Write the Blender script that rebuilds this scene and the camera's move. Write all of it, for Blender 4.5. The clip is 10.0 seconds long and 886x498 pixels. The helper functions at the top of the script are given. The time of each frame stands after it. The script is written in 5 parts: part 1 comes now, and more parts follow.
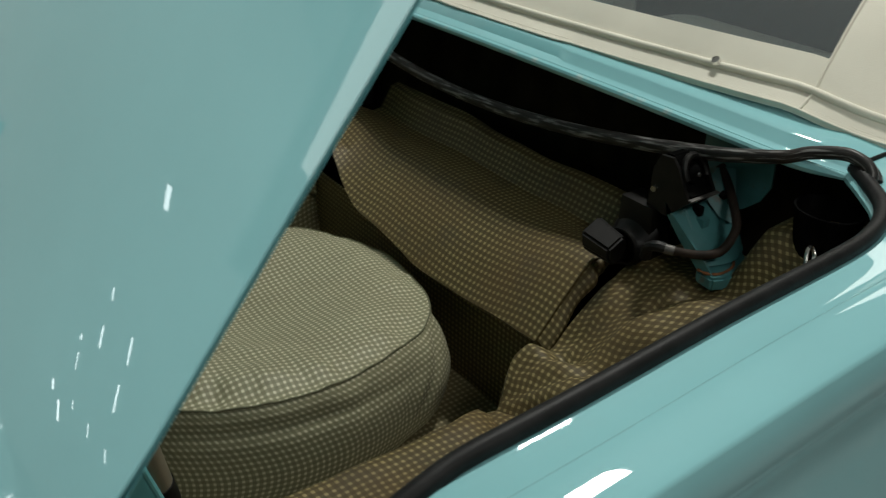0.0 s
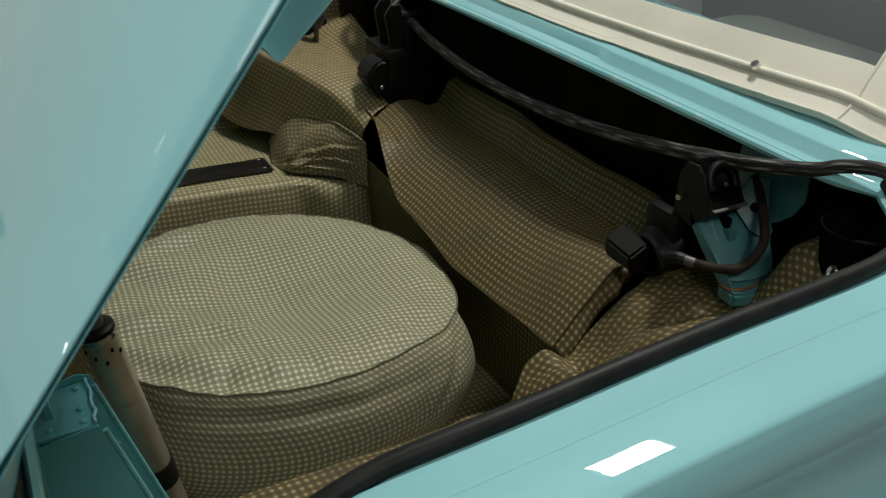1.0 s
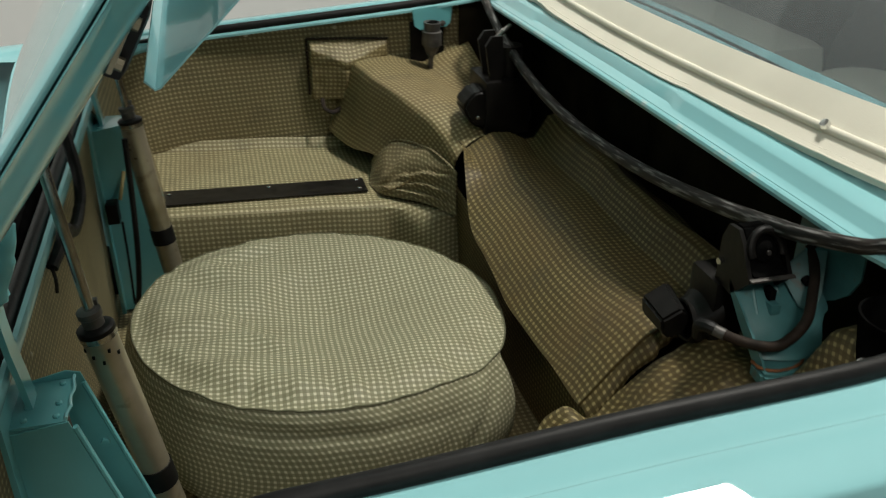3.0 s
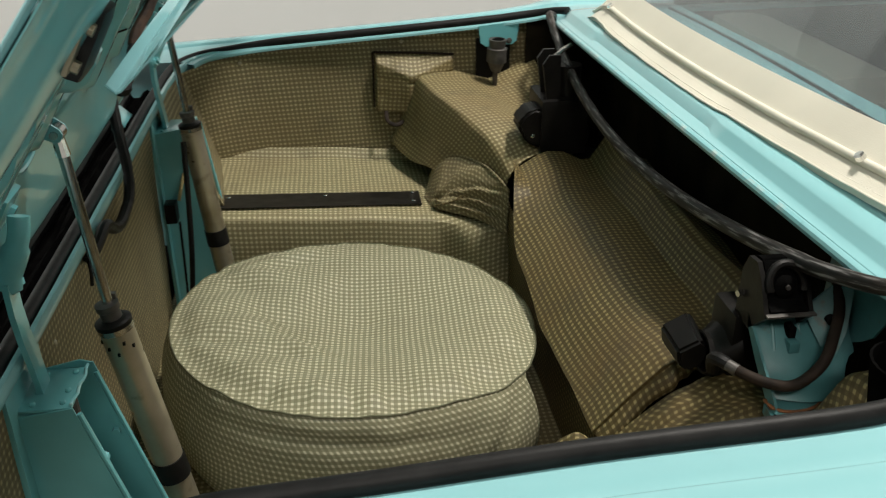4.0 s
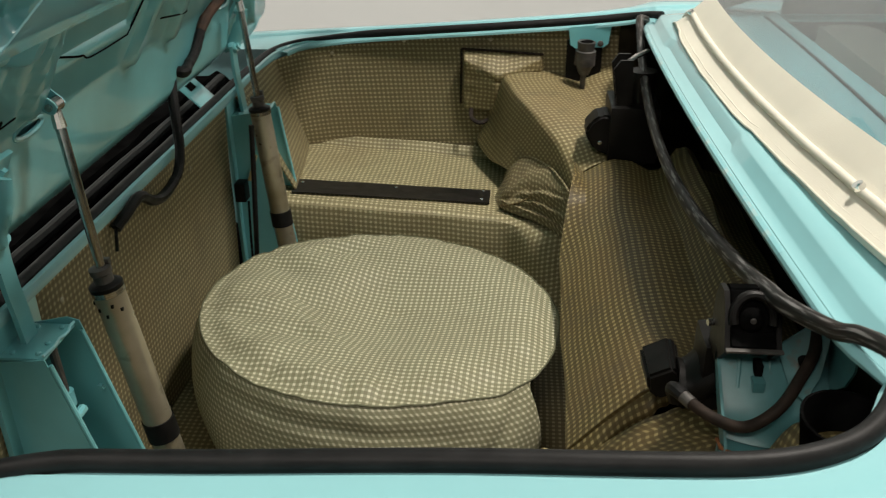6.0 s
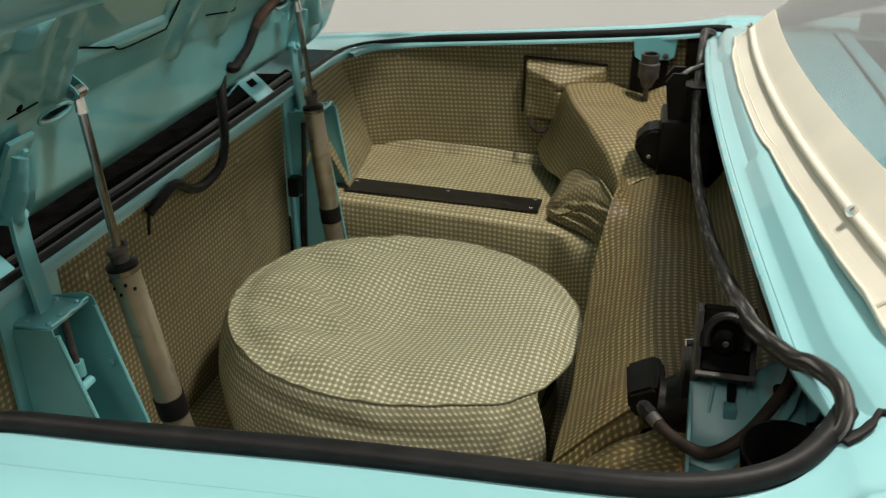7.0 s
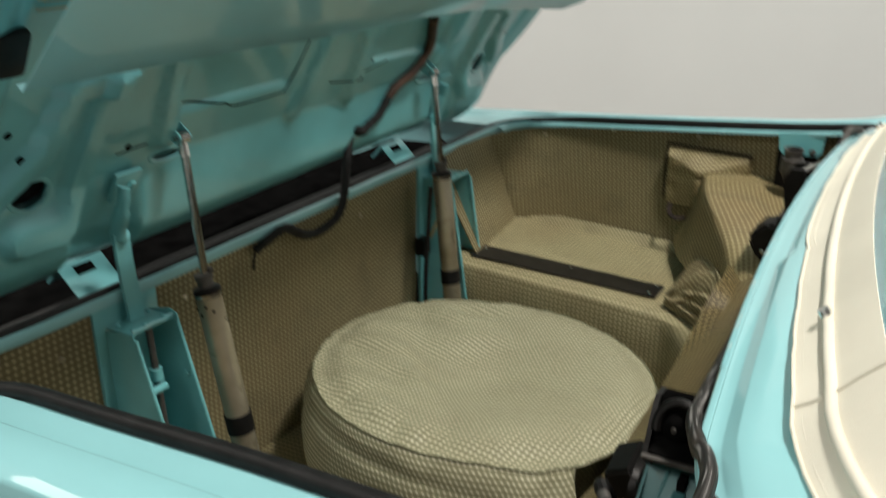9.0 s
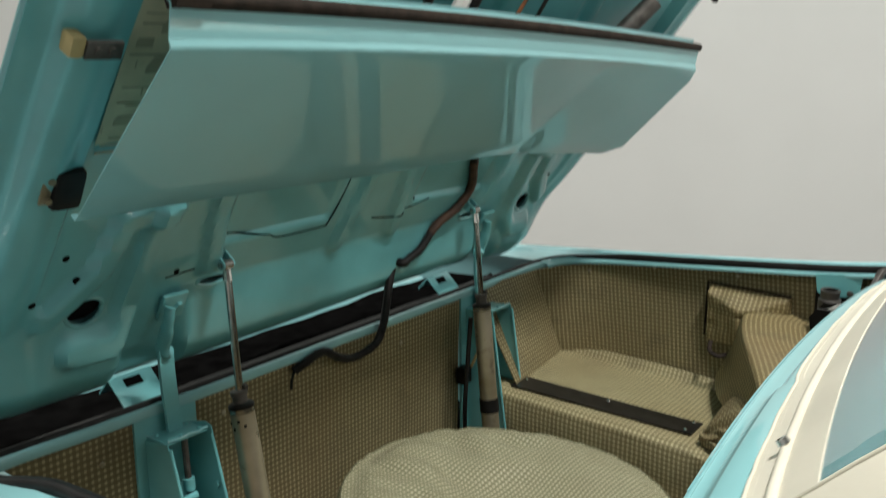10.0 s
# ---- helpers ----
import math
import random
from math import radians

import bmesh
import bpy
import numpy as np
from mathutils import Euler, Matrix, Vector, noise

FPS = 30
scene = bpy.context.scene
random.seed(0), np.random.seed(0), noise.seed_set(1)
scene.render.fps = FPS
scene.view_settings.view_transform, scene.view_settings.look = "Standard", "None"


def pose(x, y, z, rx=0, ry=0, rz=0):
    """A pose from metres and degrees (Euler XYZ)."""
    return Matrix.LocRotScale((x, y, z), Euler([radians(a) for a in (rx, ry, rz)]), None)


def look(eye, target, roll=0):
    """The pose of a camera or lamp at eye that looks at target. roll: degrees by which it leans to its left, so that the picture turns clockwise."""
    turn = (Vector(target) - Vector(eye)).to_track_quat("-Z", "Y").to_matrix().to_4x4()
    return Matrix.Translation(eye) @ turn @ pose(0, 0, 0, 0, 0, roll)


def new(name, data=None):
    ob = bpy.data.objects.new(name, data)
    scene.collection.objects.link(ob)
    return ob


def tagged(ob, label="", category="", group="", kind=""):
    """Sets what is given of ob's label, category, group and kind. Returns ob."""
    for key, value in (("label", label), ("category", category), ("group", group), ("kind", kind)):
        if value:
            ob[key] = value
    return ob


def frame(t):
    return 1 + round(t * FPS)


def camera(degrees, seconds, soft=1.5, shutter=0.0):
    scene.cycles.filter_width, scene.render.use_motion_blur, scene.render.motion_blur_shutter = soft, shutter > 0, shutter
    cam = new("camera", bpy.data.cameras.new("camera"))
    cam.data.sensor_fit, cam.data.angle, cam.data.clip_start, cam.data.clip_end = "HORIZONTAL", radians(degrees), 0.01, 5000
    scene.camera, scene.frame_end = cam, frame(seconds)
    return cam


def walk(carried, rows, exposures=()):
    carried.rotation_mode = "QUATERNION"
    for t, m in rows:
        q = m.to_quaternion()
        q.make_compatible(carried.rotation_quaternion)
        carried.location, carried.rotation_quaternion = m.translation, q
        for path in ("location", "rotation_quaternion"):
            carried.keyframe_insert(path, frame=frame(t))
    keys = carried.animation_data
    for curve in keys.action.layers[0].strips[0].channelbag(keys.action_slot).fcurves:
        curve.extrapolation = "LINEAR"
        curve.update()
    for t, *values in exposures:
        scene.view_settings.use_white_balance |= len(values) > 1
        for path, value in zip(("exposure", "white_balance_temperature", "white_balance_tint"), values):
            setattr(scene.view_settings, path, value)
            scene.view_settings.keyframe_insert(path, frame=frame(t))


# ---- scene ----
cam = camera(53.5, 10.0, soft=1.2, shutter=0.9)
PATH = [
    (0, (-0.381, -1.324, 1.531), (0.638, 0.095, 0.557), 1.1),
    (0.5, (-0.314, -1.365, 1.521), (0.586, 0.131, 0.545), 0.8),
    (1, (-0.25, -1.385, 1.531), (0.555, 0.157, 0.544), 0.1),
    (1.5, (-0.19, -1.401, 1.53), (0.527, 0.187, 0.549), -0.0),
    (2, (-0.131, -1.412, 1.53), (0.491, 0.221, 0.556), -0.1),
    (2.5, (-0.077, -1.42, 1.531), (0.457, 0.252, 0.572), -0.2),
    (4, (0.09, -1.451, 1.529), (0.311, 0.32, 0.625), -0.3),
    (4.5, (0.151, -1.457, 1.527), (0.273, 0.323, 0.623), -0.4),
    (5, (0.215, -1.457, 1.526), (0.243, 0.324, 0.616), -0.4),
    (6.5, (0.438, -1.442, 1.521), (0.148, 0.322, 0.624), -0.7),
    (7, (0.52, -1.433, 1.518), (0.097, 0.31, 0.633), -0.6),
    (7.5, (0.596, -1.424, 1.518), (0.067, 0.3, 0.653), -0.6),
    (8, (0.673, -1.412, 1.517), (0.052, 0.284, 0.657), -0.6),
    (8.5, (0.751, -1.398, 1.516), (-0.015, 0.254, 0.688), -0.6),
    (9, (0.828, -1.394, 1.52), (-0.122, 0.214, 0.804), -0.6),
    (9.5, (0.901, -1.399, 1.53), (-0.187, 0.185, 0.976), -0.6),
    (10, (0.981, -1.41, 1.536), (-0.182, 0.163, 1.116), -0.7),
]
walk(cam, [(t, look(eye, target, roll)) for t, eye, target, roll in PATH],
     exposures=[(0.0, -1.1, 6350, 5), (0.6, -0.97, 6350, 5), (1.0, -0.90, 6400, 7), (2.5, -0.79, 6550, 6), (4.2, -0.36, 6700, 10), (6.0, -0.36, 6800, 11), (9.0, -0.36, 6650, 10), (10.0, -0.45, 6550, 9)])

# ---- world and light ----
world = bpy.data.worlds.new("studio_air")
scene.world = world
world.use_nodes = True
world.node_tree.nodes["Background"].inputs[0].default_value = (0.9, 0.95, 1.0, 1)
world.node_tree.nodes["Background"].inputs[1].default_value = 0.012


def area_lamp(name, eye, target, sx, sy, watts, color=(1, 0.96, 0.9), roll=0):
    data = bpy.data.lights.new(name, "AREA")
    data.shape, data.size, data.size_y, data.energy, data.color = "RECTANGLE", sx, sy, watts, color
    ob = new(name, data)
    ob.matrix_world = look(eye, target, roll)
    return ob


area_lamp("ceiling_lamp", (1.50, 0.05, 3.9), (1.50, 0.05, 0), 0.35, 0.65, 154)
# broad fill added behind the tail to brighten the lid's outer skin
area_lamp("ceiling_lamp", (-2.9, -0.8, 3.9), (-2.9, -0.8, 0), 2.4, 3.6, 176)
area_lamp("ceiling_panel", (5.4, 1.0, 3.9), (5.4, 1.0, 0), 1.1, 1.9, 58)
area_lamp("ceiling_lamp", (-0.80, -3.7, 3.9), (-0.80, -3.7, 0), 0.40, 0.30, 9)
area_lamp("ceiling_panel", (-0.1, -3.3, 3.9), (-0.1, -3.0, 0), 1.1, 0.6, 57)
area_lamp("ceiling_lamp", (1.60, -3.7, 3.9), (1.60, -3.7, 0), 0.40, 0.30, 9)
# added lamp out of view that brightens the far wall
area_lamp("wall_washer", (-0.5, 2.7, 4.0), (-0.5, 4.0, 2.2), 11.0, 0.4, 112, (0.95, 1.0, 0.95))
# small distant lamps, unseen, added only to put glints on the lid's skin
for x, z, wide, tall in ((-3.35, 2.22, 0.11, 0.30), (-3.54, 1.45, 0.03, 0.16), (-3.71, 1.22, 0.045, 0.26), (-4.00, 1.43, 0.05, 0.34), (-4.20, 1.17, 0.05, 0.34), (-3.83, 0.55, 0.06, 0.30), (-3.57, 1.05, 0.04, 0.06), (-3.68, 0.94, 0.025, 0.2),
                         (-3.91, 0.75, 0.03, 0.12), (-4.19, 0.80, 0.03, 0.2), (-4.50, 0.88, 0.04, 0.2), (-3.64, 0.63, 0.05, 0.14)):
    area_lamp("spot_lamp", (x, 3.9, z), (-0.25, -0.85, 1.2), 0.45 * wide, 0.5 * tall, 9 * wide * tall, (0.95, 0.98, 1.0), 38)


# ---- materials ----
V = Vector


def nodes_of(name):
    m = bpy.data.materials.new(name)
    m.use_nodes = True
    nt = m.node_tree
    return m, nt, nt.nodes["Principled BSDF"]


def link(nt, a, b):
    nt.links.new(a, b)


def noise_node(nt, scale, detail=4.0, coords="Object"):
    tc = nt.nodes.new("ShaderNodeTexCoord")
    n = nt.nodes.new("ShaderNodeTexNoise")
    n.inputs["Scale"].default_value, n.inputs["Detail"].default_value = scale, detail
    link(nt, tc.outputs[coords], n.inputs["Vector"])
    return n.outputs["Fac"]


def ramp(nt, fac, stops):
    r = nt.nodes.new("ShaderNodeValToRGB")
    while len(r.color_ramp.elements) < len(stops):
        r.color_ramp.elements.new(0.5)
    for e, (p, c) in zip(r.color_ramp.elements, stops):
        e.position, e.color = p, (*c, 1)
    link(nt, fac, r.inputs[0])
    return r.outputs[0]


def mix(nt, fac, a, b, mode="MIX"):
    m = nt.nodes.new("ShaderNodeMix")
    m.data_type, m.blend_type = "RGBA", mode
    for sock, val in ((m.inputs[0], fac), (m.inputs[6], a), (m.inputs[7], b)):
        if isinstance(val, (int, float)):
            sock.default_value = val
        elif isinstance(val, tuple):
            sock.default_value = (*val, 1)
        else:
            link(nt, val, sock)
    return m.outputs[2]


def math_node(nt, op, a, b=0.0, c=0.0):
    m = nt.nodes.new("ShaderNodeMath")
    m.operation = op
    for sock, val in zip(m.inputs, (a, b, c)):
        if isinstance(val, (int, float)):
            sock.default_value = val
        else:
            link(nt, val, sock)
    return m.outputs[0]


def bump(nt, bsdf, height, strength, distance):
    b = nt.nodes.new("ShaderNodeBump")
    b.inputs["Strength"].default_value, b.inputs["Distance"].default_value = strength, distance
    link(nt, height, b.inputs["Height"])
    link(nt, b.outputs[0], bsdf.inputs["Normal"])


def plain(name, color, rough=0.5, metal=0.0, vary=0.12, scale=18.0, grain=0.0, coat=0.0, grain_scale=600.0, spec=0.5):
    m, nt, bsdf = nodes_of(name)
    n = noise_node(nt, scale, 6)
    lo = tuple(c * (1 - vary) for c in color)
    hi = tuple(min(1, c * (1 + vary)) for c in color)
    link(nt, ramp(nt, n, [(0.3, lo), (0.7, hi)]), bsdf.inputs["Base Color"])
    r2 = noise_node(nt, scale * 3, 4)
    link(nt, math_node(nt, "MULTIPLY_ADD", r2, 0.2 * rough, rough * 0.9), bsdf.inputs["Roughness"])
    bsdf.inputs["Metallic"].default_value = metal
    bsdf.inputs["Coat Weight"].default_value = coat
    bsdf.inputs["Coat Roughness"].default_value = 0.03
    bsdf.inputs["Specular IOR Level"].default_value = spec
    if grain:
        bump(nt, bsdf, noise_node(nt, grain_scale, 3), grain, 0.001)
    return m


def check_cloth(name, light, mid, dark, period=0.0118, worn=(0.20, 0.13, 0.06), wear=0.5):
    """A woven houndstooth vinyl: two sets of bands that cross, with a fine thread and brown ageing."""
    m, nt, bsdf = nodes_of(name)
    uv = nt.nodes.new("ShaderNodeUVMap")
    warp = nt.nodes.new("ShaderNodeTexNoise")
    warp.inputs["Scale"].default_value = 6.0
    link(nt, uv.outputs[0], warp.inputs["Vector"])
    off = nt.nodes.new("ShaderNodeVectorMath")
    off.operation = "MULTIPLY_ADD"
    link(nt, warp.outputs["Color"], off.inputs[0])
    off.inputs[1].default_value = (0.006, 0.006, 0)
    link(nt, uv.outputs[0], off.inputs[2])
    sep = nt.nodes.new("ShaderNodeSeparateXYZ")
    link(nt, off.outputs[0], sep.inputs[0])
    bands = []
    for axis in (0, 1):
        f = math_node(nt, "MULTIPLY", sep.outputs[axis], 2 * math.pi / period)
        s = math_node(nt, "SINE", f)
        mr = nt.nodes.new("ShaderNodeMapRange")
        mr.interpolation_type = "SMOOTHSTEP"
        mr.inputs["From Min"].default_value, mr.inputs["From Max"].default_value = 0.06, 0.42
        link(nt, s, mr.inputs["Value"])
        bands.append(mr.outputs[0])
    # teeth: a slanting fine thread where only one band is light
    diag = math_node(nt, "ADD", sep.outputs[0], sep.outputs[1])
    tooth = math_node(nt, "SINE", math_node(nt, "MULTIPLY", diag, 8 * math.pi / period))
    level = math_node(nt, "MULTIPLY", math_node(nt, "ADD", bands[0], bands[1]), 0.5)
    level = math_node(nt, "MULTIPLY_ADD", tooth, 0.10, level)
    base = ramp(nt, level, [(0.05, dark), (0.55, mid), (0.9, light)])
    stain = noise_node(nt, 4.0, 8)
    stain = ramp(nt, stain, [(0.42, (0, 0, 0)), (0.75, (wear, wear, wear))])
    base = mix(nt, stain, base, mix(nt, 0.6, base, worn), "MIX")
    # small rubbed smudges and grime
    grime = ramp(nt, noise_node(nt, 15.0, 10), [(0.52, (0, 0, 0)), (0.72, (wear, wear, wear))])
    base = mix(nt, grime, base, mix(nt, 0.45, base, (0.06, 0.05, 0.035)), "MIX")
    fine = noise_node(nt, 160.0, 3)
    base = mix(nt, 0.35, base, ramp(nt, fine, [(0.25, (0.45, 0.45, 0.45)), (0.75, (1, 1, 1))]), "MULTIPLY")
    link(nt, base, bsdf.inputs["Base Color"])
    bsdf.inputs["Roughness"].default_value = 0.55
    bsdf.inputs["Specular IOR Level"].default_value = 0.35
    h = math_node(nt, "MULTIPLY_ADD", noise_node(nt, 9.0, 3), 3.0, math_node(nt, "MULTIPLY_ADD", level, 0.5, fine))
    bump(nt, bsdf, h, 0.35, 0.0012)
    return m


def car_paint(name, color):
    m, nt, bsdf = nodes_of(name)
    n = noise_node(nt, 3.0, 5)
    link(nt, ramp(nt, n, [(0.3, tuple(c * 0.94 for c in color)), (0.7, tuple(min(1, c * 1.04) for c in color))]), bsdf.inputs["Base Color"])
    bsdf.inputs["Roughness"].default_value = 0.5
    bsdf.inputs["Specular IOR Level"].default_value = 0.08
    bsdf.inputs["Coat Weight"].default_value = 1.0
    bsdf.inputs["Coat IOR"].default_value = 1.55
    bsdf.inputs["Coat Roughness"].default_value = 0.02
    bump(nt, bsdf, noise_node(nt, 260.0, 2), 0.02, 0.0004)
    return m


PAINT = car_paint("turquoise_paint", (0.264, 0.548, 0.582))
PAINT_INNER = plain("turquoise_inner_paint", (0.15, 0.46, 0.49), 0.35, vary=0.1, scale=9, grain=0.03, coat=1.0, grain_scale=120)
CLOTH = check_cloth("green_check_vinyl", (0.67, 0.640, 0.468), (0.302, 0.296, 0.184), (0.225, 0.220, 0.132), period=0.0106, wear=0.18)
LINING = check_cloth("tan_check_vinyl", (0.48, 0.418, 0.25), (0.205, 0.177, 0.093), (0.159, 0.135, 0.068), wear=0.5)
# lighter copy of the lining: overhead light on the raised floor, put into colour
LIT_FLOOR = check_cloth("lit_floor_check_vinyl", (0.66, 0.60, 0.375), (0.31, 0.278, 0.152), (0.235, 0.206, 0.108), wear=0.45)
AGED = check_cloth("yellowed_check_vinyl", (0.52, 0.44, 0.245), (0.235, 0.193, 0.094), (0.18, 0.145, 0.066), wear=0.7)
# brown worn vinyl, its colour also lowered to stand in for the deck's shade
MAT = check_cloth("shaded_brown_check_vinyl", (0.37, 0.300, 0.142), (0.120, 0.094, 0.037), (0.081, 0.060, 0.022), worn=(0.13, 0.075, 0.03), wear=0.8)
CUP = plain("brown_black_rubber", (0.022, 0.015, 0.011), 0.7, vary=0.5, scale=40, grain=0.3, grain_scale=150, spec=0.2)
HIDDEN = plain("matt_black_gutter", (0.004, 0.004, 0.004), 0.9, vary=0.5, scale=25, grain=0.3, grain_scale=120, spec=0.0)
PIPING = plain("dark_olive_piping", (0.11, 0.11, 0.06), 0.7)
CREAM = plain("cream_vinyl", (0.72, 0.69, 0.585), 0.68, vary=0.06, scale=6, grain=0.25, grain_scale=500)
RUBBER = plain("black_rubber", (0.009, 0.009, 0.009), 0.5, vary=0.4, scale=40, grain=0.25, grain_scale=200, spec=0.22)


def scuffed_rubber():
    """Old rubber: black, greyed and brown along its rubbed places."""
    m, nt, bsdf = nodes_of("scuffed_rubber")
    tc = nt.nodes.new("ShaderNodeUVMap")
    mp = nt.nodes.new("ShaderNodeMapping")
    mp.inputs["Scale"].default_value = (12, 15, 1)
    link(nt, tc.outputs[0], mp.inputs["Vector"])
    n = nt.nodes.new("ShaderNodeTexNoise")
    n.inputs["Scale"].default_value, n.inputs["Detail"].default_value = 1.0, 6
    link(nt, mp.outputs[0], n.inputs["Vector"])
    base = ramp(nt, n.outputs["Fac"], [(0.44, (0.010, 0.009, 0.008)), (0.53, (0.03, 0.028, 0.026)), (0.61, (0.20, 0.195, 0.19))])
    base = mix(nt, ramp(nt, noise_node(nt, 5.0, 4), [(0.5, (0, 0, 0)), (0.65, (0.6, 0.6, 0.6))]), base, (0.035, 0.018, 0.010))
    link(nt, base, bsdf.inputs["Base Color"])
    bsdf.inputs["Roughness"].default_value = 0.55
    bsdf.inputs["Specular IOR Level"].default_value = 0.35
    bump(nt, bsdf, n.outputs["Fac"], 0.3, 0.002)
    return m


OLD_RUBBER = scuffed_rubber()
BLACK = plain("black_painted_metal", (0.005, 0.0045, 0.004), 0.45, vary=0.5, scale=35, grain=0.25, grain_scale=90, spec=0.22)
TAPE = plain("black_strip", (0.012, 0.011, 0.010), 0.30, vary=0.9, scale=60, grain=0.35, grain_scale=45)
CHROME = plain("bright_metal", (0.75, 0.75, 0.73), 0.15, 1.0, vary=0.05)
STEEL = plain("rod_steel", (0.42, 0.41, 0.39), 0.2, 0.95, vary=0.3, scale=30)


def stained_metal():
    """Dull plating with brown and black stains."""
    m, nt, bsdf = nodes_of("stained_plated_metal")
    base = ramp(nt, noise_node(nt, 9.0, 8), [(0.3, (0.28, 0.245, 0.165)), (0.7, (0.54, 0.50, 0.40))])
    base = mix(nt, ramp(nt, noise_node(nt, 34.0, 6), [(0.58, (0, 0, 0)), (0.74, (0.6, 0.6, 0.6))]), base, (0.08, 0.06, 0.035))
    link(nt, base, bsdf.inputs["Base Color"])
    link(nt, ramp(nt, noise_node(nt, 20.0, 5), [(0.3, (0.26, 0.26, 0.26)), (0.7, (0.45, 0.45, 0.45))]), bsdf.inputs["Roughness"])
    bsdf.inputs["Metallic"].default_value = 0.7
    bump(nt, bsdf, noise_node(nt, 60.0, 5), 0.15, 0.001)
    return m


CADMIUM = stained_metal()
# near-black for seams, and for the shade inside holes, slots and the cabin
DARK = plain("cavity_shade", (0.008, 0.008, 0.008), 0.9, vary=0.4, spec=0.0)
PAPER = plain("aged_paper", (0.60, 0.57, 0.40), 0.7, vary=0.2, scale=12)
INK = plain("faded_ink", (0.36, 0.345, 0.24), 0.7)
GREYMET = plain("grey_cast_metal", (0.10, 0.094, 0.088), 0.5, 0.5, vary=0.4, scale=40)
WALL = plain("grey_studio_wall", (0.74, 0.74, 0.73), 0.8, vary=0.03, scale=1.0)
FLOOR = plain("grey_concrete", (0.30, 0.30, 0.295), 0.35, vary=0.15, scale=2.0, grain=0.05)
CEIL = plain("grey_ceiling", (0.40, 0.40, 0.40), 0.8)
YELLOW = plain("yellowed_nylon", (0.36, 0.30, 0.14), 0.5)
BROWN_TAPE = plain("browned_cloth_tape", (0.050, 0.023, 0.011), 0.65, vary=0.6, scale=45, grain=0.3, grain_scale=180)
RUST = plain("rust", (0.16, 0.06, 0.02), 0.8, vary=0.5, scale=80)
WHITE = plain("white_sleeve", (0.7, 0.7, 0.68), 0.5)
def worn_paint():
    """Rubbed paint: pale primer that shows through in ragged patches."""
    m, nt, bsdf = nodes_of("rubbed_paint")
    n = noise_node(nt, 38.0, 8)
    link(nt, ramp(nt, n, [(0.53, (0.258, 0.575, 0.615)), (0.72, (0.50, 0.62, 0.60))]), bsdf.inputs["Base Color"])
    bsdf.inputs["Roughness"].default_value = 0.35
    return m


WORN = worn_paint()


def grimy_paint():
    """Turquoise paint with rust freckles and oily dirt."""
    m, nt, bsdf = nodes_of("grimy_turquoise")
    base = ramp(nt, noise_node(nt, 14.0, 6), [(0.3, (0.044, 0.145, 0.15)), (0.7, (0.080, 0.23, 0.243))])
    base = mix(nt, ramp(nt, noise_node(nt, 42.0, 8), [(0.60, (0, 0, 0)), (0.76, (0.7, 0.7, 0.7))]), base, (0.11, 0.055, 0.025))
    link(nt, base, bsdf.inputs["Base Color"])
    bsdf.inputs["Roughness"].default_value = 0.4
    bump(nt, bsdf, noise_node(nt, 60.0, 5), 0.12, 0.001)
    return m


GRIMY = grimy_paint()
GREEN = plain("green_tape", (0.03, 0.6, 0.08), 0.5)
# near-black brown that paints the deep shade under the deck
DEEP_SHADE = plain("dark_brown_shade", (0.020, 0.016, 0.010), 0.95, vary=0.4, scale=12, spec=0.05)
TYRE = plain("tyre_rubber", (0.015, 0.015, 0.015), 0.7)


def glass_material():
    m, nt, bsdf = nodes_of("clear_vinyl_window")
    bsdf.inputs["Base Color"].default_value = (0.42, 0.46, 0.47, 1)
    bsdf.inputs["Roughness"].default_value = 0.02
    bsdf.inputs["IOR"].default_value = 1.5
    bsdf.inputs["Transmission Weight"].default_value = 0.88
    bump(nt, bsdf, noise_node(nt, 7.0, 2), 0.05, 0.01)
    return m


GLASS = glass_material()

# ---- mesh helpers ----


def part(name, bm, material, parent=None, label=""):
    me = bpy.data.meshes.new(name)
    bm.normal_update()
    bm.to_mesh(me)
    bm.free()
    for p in me.polygons:
        p.use_smooth = True
    me.set_sharp_from_angle(angle=radians(35))
    me.materials.append(material)
    ob = new(name, me)
    if parent is not None:
        ob.parent = parent
    if label:
        tagged(ob, label)
    return ob


def thing(name, label, category, group="", kind="", at=(0, 0, 0)):
    ob = new(name)
    ob.empty_display_size = 0.05
    ob.location = at
    return tagged(ob, label, category, group, kind)


def loose(ob, category, label="", group=""):
    """Makes what only lies in the car, hangs from it or is screwed to it a thing of its own."""
    m = ob.matrix_world.copy() if ob.parent is None else ob.parent.matrix_basis @ ob.matrix_basis
    ob.parent = None
    ob.matrix_basis = m
    return tagged(ob, label, category, group)


